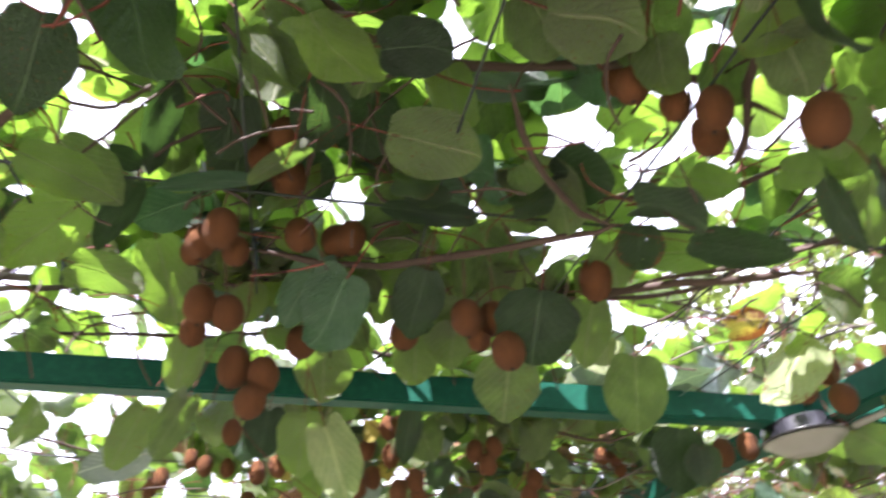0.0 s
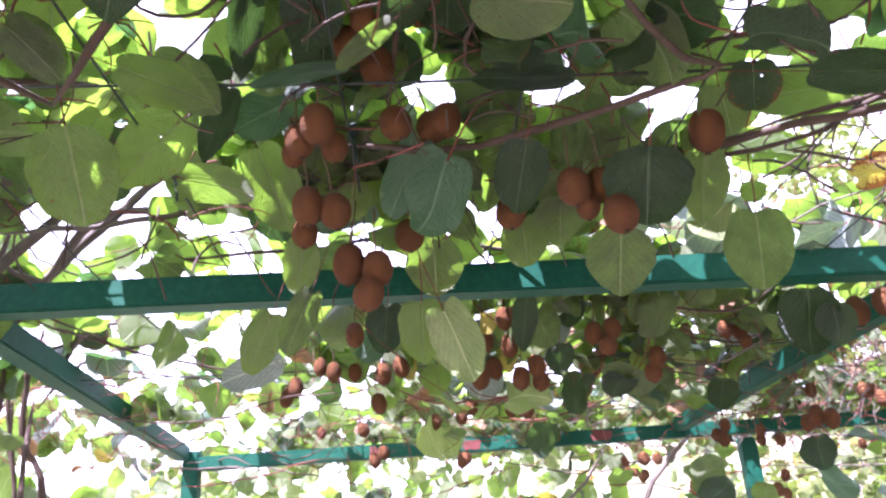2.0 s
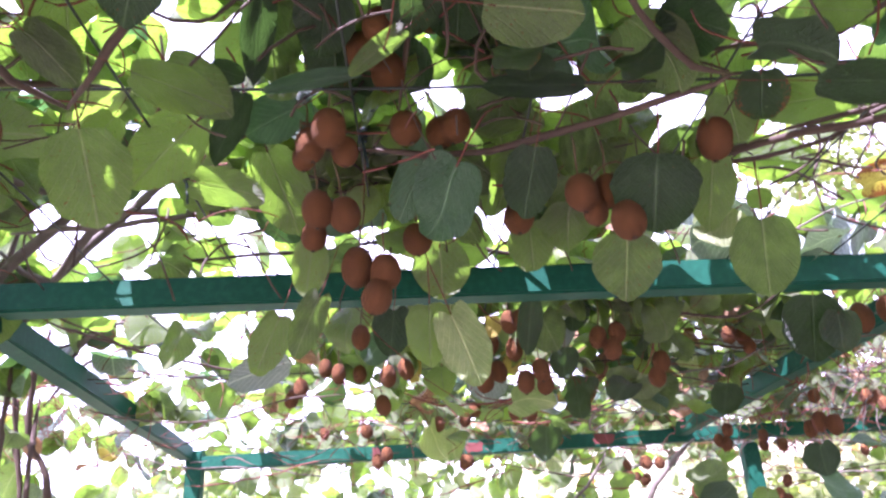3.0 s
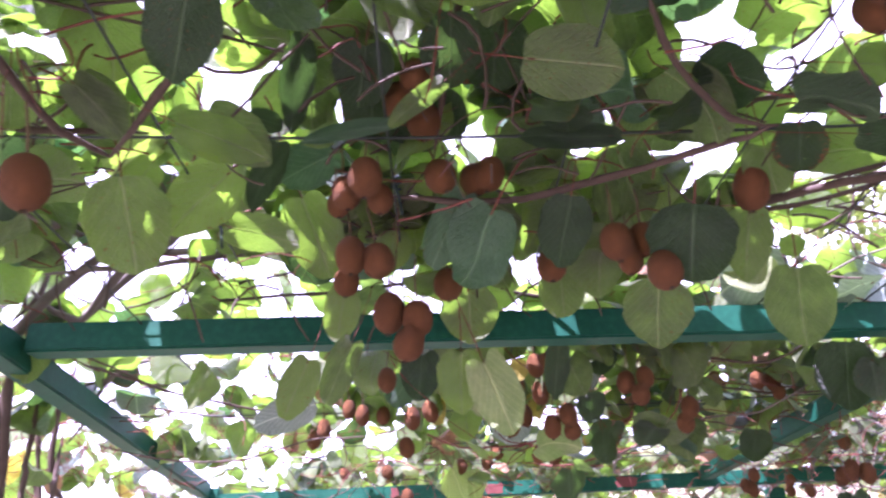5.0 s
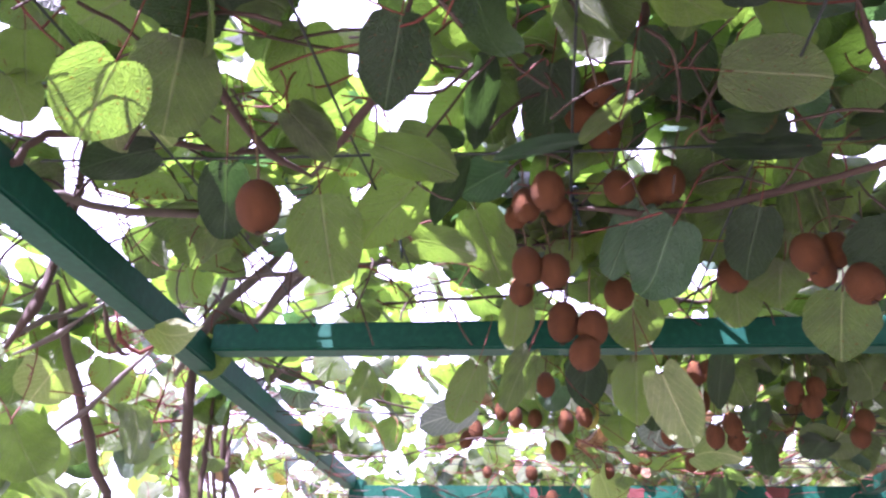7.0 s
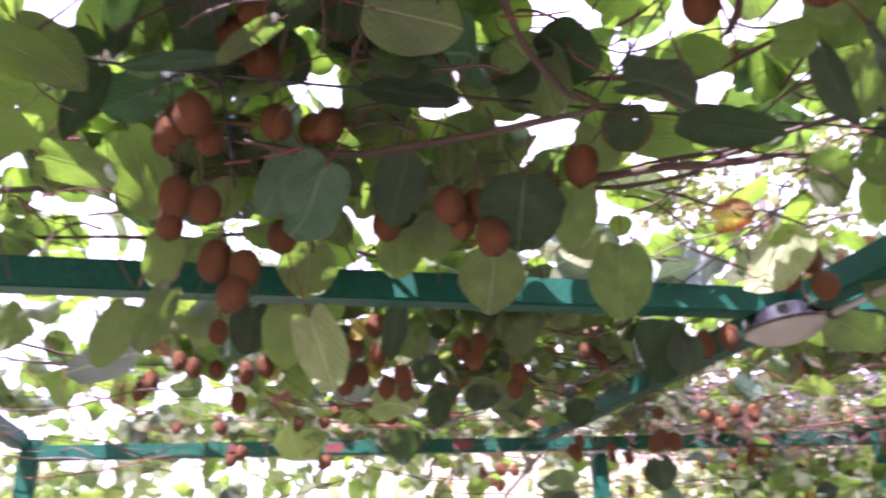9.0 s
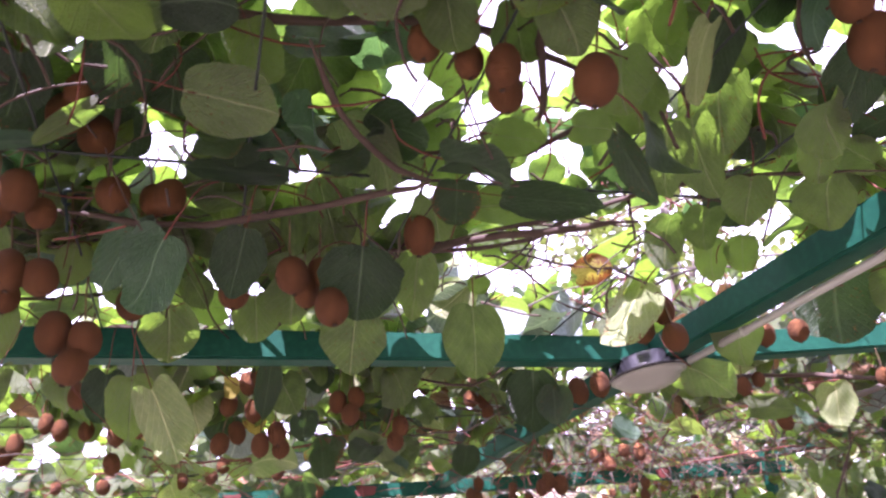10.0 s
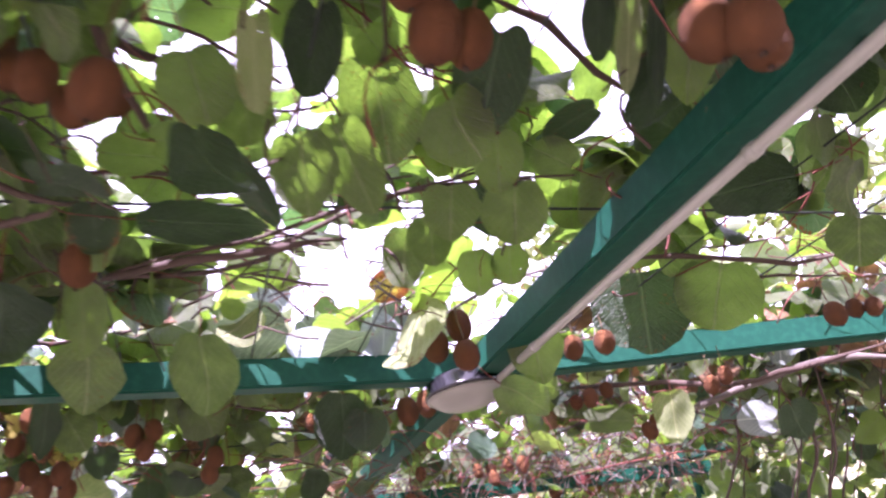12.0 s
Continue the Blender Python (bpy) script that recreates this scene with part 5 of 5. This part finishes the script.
cane(0.0102, 0.0085, BARK_GREY, [(1.05, 3.15, 1.92), (0.94, 3.19, 1.82), (0.85, 3.23, 1.70), (0.80, 3.24, 1.46), (0.83, 3.28, 0.73), (0.78, 3.26, -0.03)])
cane(0.0072, 0.0058, BARK_GREY, [(0.72, 3.35, 1.90), (0.63, 3.38, 1.77), (0.54, 3.40, 1.61), (0.57, 3.44, 0.81), (0.52, 3.42, -0.03)])
cane(0.0043, 0.0036, BARK, [(0.50, 1.88, 2.16), (0.58, 1.88, 2.10), (0.76, 1.82, 2.06), (0.80, 1.68, 2.07)])
cane(0.0036, 0.0029, BARK, [(0.53, 2.11, 2.10), (0.72, 2.16, 2.09), (0.90, 2.20, 2.07), (1.04, 2.04, 2.03)])
cane(0.0036, 0.0029, BARK, [(0.11, 2.38, 2.11), (0.44, 2.45, 2.05), (0.74, 2.47, 2.11)])
cane(0.0102, 0.0085, BARK_GREY, [(-1.00, 1.63, 2.25), (-0.92, 1.71, 2.19), (-0.76, 1.61, 2.31), (-0.58, 1.62, 2.32), (-0.39, 1.62, 2.32), (-0.16, 1.57, 2.29)])
cane(0.0072, 0.0058, BARK_GREY, [(-1.20, 2.31, 2.02), (-1.05, 2.24, 2.13), (-0.87, 2.30, 2.20), (-0.64, 2.35, 2.26)])
cane(0.0102, 0.0102, BARK, [(-1.19, 2.38, -0.03), (-1.14, 2.40, 0.86), (-1.17, 2.36, 1.72), (-1.23, 2.31, 1.92), (-1.22, 2.27, 2.11), (-1.14, 2.17, 2.22)])
cane(0.0072, 0.0072, BARK, [(-1.44, 2.70, -0.03), (-1.39, 2.72, 0.86), (-1.42, 2.68, 1.72), (-1.45, 2.65, 1.94), (-1.45, 2.60, 2.16)])


def roof_canes(rng):
    """Longer canes and thin shoots that lie along the wires under the leaves."""
    for _ in range(46):
        x, y = rng.uniform(-1.5, 3.6), rng.uniform(0.7, 5.6)
        a = rng.choice((0.0, 3.14, 0.4, 2.7, 1.57, -1.2)) + rng.gauss(0, 0.35)
        z = 2.19 + rng.uniform(0, 0.12)
        pts = [(x, y, z)]
        for _ in range(rng.randint(3, 6)):
            a += rng.gauss(0, 0.3)
            s = rng.uniform(0.16, 0.3)
            x, y, z = x + s * math.cos(a), y + s * math.sin(a), max(2.13, z + rng.gauss(0, 0.04))
            pts.append((x, y, z))
        r = rng.uniform(0.0025, 0.007)
        cane(r, r * 0.6, rng.choice((BARK, BARK, BARK_GREY)), pts)


roof_canes(random.Random(41))


def far_canes(rng):
    """Brown shoots that run across under the roof beyond the near beam."""
    for _ in range(70):
        x, y = rng.uniform(-1.3, 3.0), rng.uniform(1.8, 4.6)
        a = rng.choice((0.0, 3.14)) + rng.gauss(0, 0.5)
        z = 2.14 - 0.04 * y + rng.gauss(0, 0.06)
        pts = [(x, y, z)]
        for _ in range(rng.randint(3, 6)):
            a += rng.gauss(0, 0.35)
            s = rng.uniform(0.12, 0.26)
            x, y, z = x + s * math.cos(a), y + s * math.sin(a), z + rng.gauss(0, 0.035)
            pts.append((x, y, z))
        r = rng.uniform(0.002, 0.0048)
        cane(r, r * 0.7, rng.choice((BARK, BARK_GREY, PETIOLE)), pts)


far_canes(random.Random(43))


def red_twigs(rng, count, box, low, name, mat=PETIOLE, thick=1.0):
    """Thin leaf stalks and shoots, too many to count."""
    vs, fs = [], []
    for _ in range(count):
        x, y, z = rng.uniform(box[0], box[1]), rng.uniform(box[2], box[3]), 2.14 + abs(rng.gauss(0, 0.1)) - (rng.random() < low) * rng.uniform(0.05, 0.25)
        p = Vector((x, y, z))
        d = Vector((rng.gauss(0, 1), rng.gauss(0, 1), rng.gauss(-0.1, 0.5))).normalized()
        r = rng.uniform(0.0009, 0.0019) * thick
        arch = Vector((rng.gauss(0, 0.22), rng.gauss(0, 0.22), rng.gauss(-0.12, 0.16)))
        ring0 = None
        for k in range(7):
            side = d.orthogonal().normalized()
            up = d.cross(side)
            base = len(vs)
            for q in range(4):
                c, s = math.cos(q * 1.571), math.sin(q * 1.571)
                vs.append(tuple(p + (side * c + up * s) * r))
            if ring0 is not None:
                for q in range(4):
                    fs.append((ring0 + q, ring0 + (q + 1) % 4, base + (q + 1) % 4, base + q))
            ring0 = base
            p = p + d * rng.uniform(0.014, 0.034)
            d = (d + arch + Vector((rng.gauss(0, 0.1), rng.gauss(0, 0.1), rng.gauss(0, 0.08)))).normalized()
    me = bpy.data.meshes.new(name)
    me.from_pydata(vs, [], fs)
    me.materials.append(mat)
    me.shade_smooth()
    ob = new(name, me)
    ob.parent = VINE
    return tagged(ob, kind="stuff")


red_twigs(random.Random(51), 420, (-1.6, 2.6, 0.25, 1.4), 0.03, "twig_tangle")
red_twigs(random.Random(54), 400, (-1.6, 2.6, 1.6, 2.4), 0.05, "twig_tangle")
red_twigs(random.Random(53), 900, (0.8, 3.4, 1.75, 4.4), 0.5, "twig_tangle")
red_twigs(random.Random(52), 2600, (-1.8, 3.8, 2.0, 6.0), 0.6, "twig_tangle")
red_twigs(random.Random(55), 260, (-2.0, -1.15, 1.3, 3.8), 0.8, "twig_tangle")
red_twigs(random.Random(56), 420, (1.3, 3.2, 1.62, 2.2), 0.0, "twig_tangle", BARK_GREY, 1.8)
red_twigs(random.Random(57), 700, (1.3, 3.4, 1.9, 4.2), 0.75, "twig_tangle", BARK_GREY, 1.7)
red_twigs(random.Random(58), 300, (-1.2, 1.1, 0.4, 1.5), 0.0, "twig_tangle", BARK, 1.5)


# ---- trellis wires in a grid under the roof ----
def wire(points, label="taut black-green trellis wire under the leaves", r=0.0019):
    ob = part("trellis_wire", tube(bend(points, 0.1, 0.0008, crng), r, 6), TWINE)
    return tagged(ob, label, "wire", "trellis wires")


wire([(-1.25, 0.92, 2.222), (-0.6, 0.92, 2.19), (0.0, 0.92, 2.163), (0.7, 0.92, 2.158), (1.3, 0.92, 2.162), (3.2, 0.92, 2.165)], r=0.0024)
for wx in (-0.68, -0.405, -0.105, 0.15, 0.41, 0.675, 0.91, 1.45, 1.72):
    wire([(wx + 0.03, -0.6, 2.155), (wx, 0.6, 2.15), (wx - 0.01, 1.2, 2.145), (wx - 0.02, 1.585, 2.125), (wx - 0.03, 2.6, 2.11), (wx - 0.05, 3.7, 2.02)])
for wy in (2.2, 2.75, 3.25):
    wire([(-1.1, wy, 2.07), (0.2, wy + 0.01, 2.05), (1.2, wy, 2.06)])


def knot(x, y, z):
    pts = [Vector((0.006 * math.cos(a * 2.1), 0.006 * math.sin(a * 2.1), a * 0.0035 - 0.01)) for a in range(8)]
    pts += [Vector((0.004, 0.002, -0.03)), Vector((0.008, -0.003, -0.055))]
    ob = part("cord_knot", tube(bend(pts, 0.01), 0.0022, 6), KNOT)
    ob.location = (x, y, z)
    return tagged(ob, "blue-green cord knotted round a trellis wire", "cord")


knot(-0.405, 1.115, 2.148)
knot(-0.107, 1.02, 2.148)
knot(-0.682, 0.93, 2.152)

# ---- conduit and lamp on the side beam ----
conduit = part("conduit", tube([(1.184, -1.9, 2.105), (1.184, 0.4, 2.048), (1.184, 1.0, 2.033), (1.184, 1.46, 2.0215)], 0.0084, 12), PIPE)
tagged(conduit, "grey-white plastic conduit clipped under a green beam", "conduit")
for cy in (0.55, 1.25):
    cz = 2.058 - 0.0248 * cy
    bm = tube([(1.184, cy - 0.008, cz), (1.184, cy + 0.008, cz)], 0.0106, 12)
    part("clip", bm, PIPE, conduit)


def lathe(profile, sides=36):
    bm = bmesh.new()
    rings = [[bm.verts.new((r * math.cos(2 * math.pi * k / sides), r * math.sin(2 * math.pi * k / sides), z)) for k in range(sides)] for r, z in profile]
    for a, b in zip(rings, rings[1:]):
        for k in range(sides):
            bm.faces.new((a[k], a[(k + 1) % sides], b[(k + 1) % sides], b[k]))
    bm.faces.new(rings[0][::-1])
    bm.faces.new(rings[-1])
    bmesh.ops.recalc_face_normals(bm, faces=bm.faces[:])
    return bm


def pergola_lamp(x, y, z):
    lamp = empty("round_lamp", (x, y, z))
    lamp.rotation_euler = (radians(-4), radians(-5), 0)
    tagged(lamp, "round outdoor lamp with black housing and milky cover under the beams", "lamp")
    part("housing", lathe([(0.070, 0.036), (0.084, 0.034), (0.091, 0.026), (0.094, 0.004), (0.099, 0.0), (0.100, -0.006), (0.090, -0.009)]), BLACK, lamp, "glossy black housing")
    part("cover", lathe([(0.089, -0.007), (0.088, -0.013), (0.080, -0.023), (0.064, -0.034), (0.044, -0.041), (0.022, -0.045), (0.004, -0.046)]), DOME, lamp, "milky white cover")
    part("rim", lathe([(0.088, -0.0085), (0.095, -0.0085), (0.095, -0.012), (0.088, -0.014)]), DOME, lamp)
    part("gland", tube([(0.060, -0.01, 0.018), (0.085, -0.012, 0.020)], 0.010, 10), BLACK, lamp)
    part("cable", tube(bend([(0.08, -0.012, 0.020), (0.10, -0.05, 0.018), (0.075, -0.10, 0.016)], 0.02), 0.0045, 8), BLACK, lamp)
    return lamp


pergola_lamp(1.143, 1.585, 2.027)

RED = plain_material("flaked red primer", (0.07, 0.009, 0.009), (0.12, 0.022, 0.018), 0.7, 40.0)


def primer(x, wide):
    bm = bmesh.new()
    rng = random.Random(int(x * 100))
    n = 14
    vs = [bm.verts.new((wide * 0.5 * max(-0.8, min(0.8, math.cos(a) * 1.1)) * rng.uniform(0.8, 1.15), -0.0015, 0.030 * max(-0.85, min(0.85, math.sin(a) * 1.3)) * rng.uniform(0.7, 1.1))) for a in (2 * math.pi * k / n for k in range(n))]
    f = bm.faces.new(vs)
    ext = bmesh.ops.extrude_face_region(bm, geom=[f])
    for v in ext["geom"]:
        if isinstance(v, bmesh.types.BMVert):
            v.co.y += 0.002
    bmesh.ops.recalc_face_normals(bm, faces=bm.faces[:])
    ob = part("primer_patch", bm, RED, None, "flaked patch of red primer", False)
    ob.matrix_world = Matrix.Translation((x, 3.699, 1.997 + 0.0065 * x))
    ob.parent = FAR
    ob.matrix_parent_inverse = FAR.matrix_world.inverted()


for px, pw in ((0.17, 0.10), (0.80, 0.13), (2.45, 0.12), (-0.30, 0.05)):
    primer(px, pw)


# ---- shrubs on the slope behind ----
BUSH = leaf_material("sunlit shrub leaf", (0.055, 0.075, 0.025), (0.12, 0.14, 0.055), (0.15, 0.24, 0.03), (0.28, 0.36, 0.06), gloss=0.45)


def bush(x, y, high, wide, seed, label):
    rng = random.Random(seed)
    base = ground_height(x, y)
    ob = empty("shrub", (x, y, base))
    tagged(ob, label, "shrub", "shrubs behind the pergola")
    spots = []
    for k in range(5):
        a, h = rng.uniform(0, 6.28), high * rng.uniform(0.55, 0.9)
        tip = Vector((math.cos(a) * wide * 0.35, math.sin(a) * wide * 0.3, h))
        part("limb", tube(bend([(0, 0, -0.05), tip * 0.4 + Vector((0, 0, 0.1)), tip], 0.25, 0.02, rng), [0.03] * 40, 6), BARK_GREY, ob)
        for _ in range(150):
            c = tip * rng.uniform(0.3, 1.1) + Vector((rng.gauss(0, wide * 0.2), rng.gauss(0, wide * 0.2), rng.gauss(0, high * 0.15)))
            if c.z < 0.1:
                continue
            spots.append(leaf_matrix(c, rng.uniform(0.07, 0.14), rng.gauss(-25, 35), rng.uniform(0, 360), rng.gauss(0, 35), 0.8))
    joined("foliage", spots, ob, [(BUSH, 0.8), (LEAF_PALE, 0.15), (LEAF_YELLOW, 0.05)], rng, LOW)


def tree(x, y, high, wide, seed, label):
    """A garden tree: tapered trunk, limbs, and a crown of leaf clumps with gaps."""
    rng = random.Random(seed)
    ob = empty("garden_tree", (x, y, ground_height(x, y)))
    tagged(ob, label, "tree", "trees beyond the pergola")
    part("trunk", tube(bend([(0, 0, -0.1), (0.05, 0.04, high * 0.25), (-0.04, 0.08, high * 0.55), (0.05, 0, high * 0.9)], 0.3), [0.13 - 0.0035 * k for k in range(30)], 9), BARK_GREY, ob)
    spots = []
    for k in range(34):
        a, h = rng.uniform(0, 6.28), high * rng.uniform(0.25, 1.0)
        r = wide * math.sqrt(max(0.05, 1 - (2 * h / high - 1.15) ** 2)) * rng.uniform(0.35, 1.0)
        tip = Vector((math.cos(a) * r, math.sin(a) * r, h))
        if k < 12:
            part("limb", tube(bend([(0, 0, h * 0.7), tip * 0.5 + Vector((0, 0, h * 0.42)), tip], 0.3), [0.035 - 0.002 * q for q in range(15)], 6), BARK_GREY, ob)
        for _ in range(80):
            c = tip + Vector((rng.gauss(0, 0.34), rng.gauss(0, 0.34), rng.gauss(0, 0.26)))
            spots.append(leaf_matrix(c, rng.uniform(0.09, 0.18), rng.gauss(-25, 35), rng.uniform(0, 360), rng.gauss(0, 35), 0.7))
    joined("crown", spots, ob, [(BUSH, 0.9), (LEAF_PALE, 0.1)], rng, LOW)


tree(6.6, 9.0, 6.6, 2.0, 501, "sunlit green garden tree beyond the pergola")
tree(8.6, 6.2, 6.0, 2.0, 502, "sunlit green garden tree beside the slope")

brng = random.Random(61)
for i in range(13):
    bush(1.2 + i * 0.75 + brng.uniform(-0.3, 0.3), 7.6 + brng.uniform(0, 3.5) - 0.12 * i, brng.uniform(0.8, 1.6), brng.uniform(1.0, 1.7), 100 + i, "sunlit green shrub on the slope behind the pergola")
for i in range(4):
    bush(2.7 + 0.9 * i, 5.4 + brng.uniform(0, 1.2), brng.uniform(1.2, 1.65), brng.uniform(0.9, 1.3), 400 + i, "leafy green shrub close behind the pergola")
for i in range(5):
    bush(-4.5 + i * 0.9, 10.5 + brng.uniform(0, 2.0), brng.uniform(0.9, 1.6), brng.uniform(1.0, 1.5), 200 + i, "pale sunlit shrub at the edge of the garden")
for i in range(11):
    az, far = radians(23 + 2.1 * i), 7.2 + brng.uniform(0, 1.6)
    bush(far * math.sin(az), far * math.cos(az), brng.uniform(1.5, 2.2), brng.uniform(1.1, 1.6), 600 + i, "loose pale green shrub in full sun on the slope")
for i in range(4):
    bush(4.6 + 0.5 * i, 2.2 + 1.1 * i, brng.uniform(1.3, 2.0), brng.uniform(0.9, 1.3), 300 + i, "leafy shrub beside the pergola")


# ---- fruit further off under the roof ----
def far_fruit(rng):
    for _ in range(13):
        x, y = rng.uniform(-0.6, 2.9), rng.uniform(2.3, 4.4)
        z = 2.03 - 0.03 * y + rng.gauss(0, 0.03)
        for _ in range(rng.randint(2, 4)):
            w = rng.uniform(0.042, 0.05)
            kiwi(x + rng.gauss(0, 0.035), y + rng.gauss(0, 0.03), z + rng.gauss(0, 0.03), w, w * rng.uniform(1.2, 1.4), rng.gauss(0, 8), rng.gauss(0, 8))


far_fruit(random.Random(71))
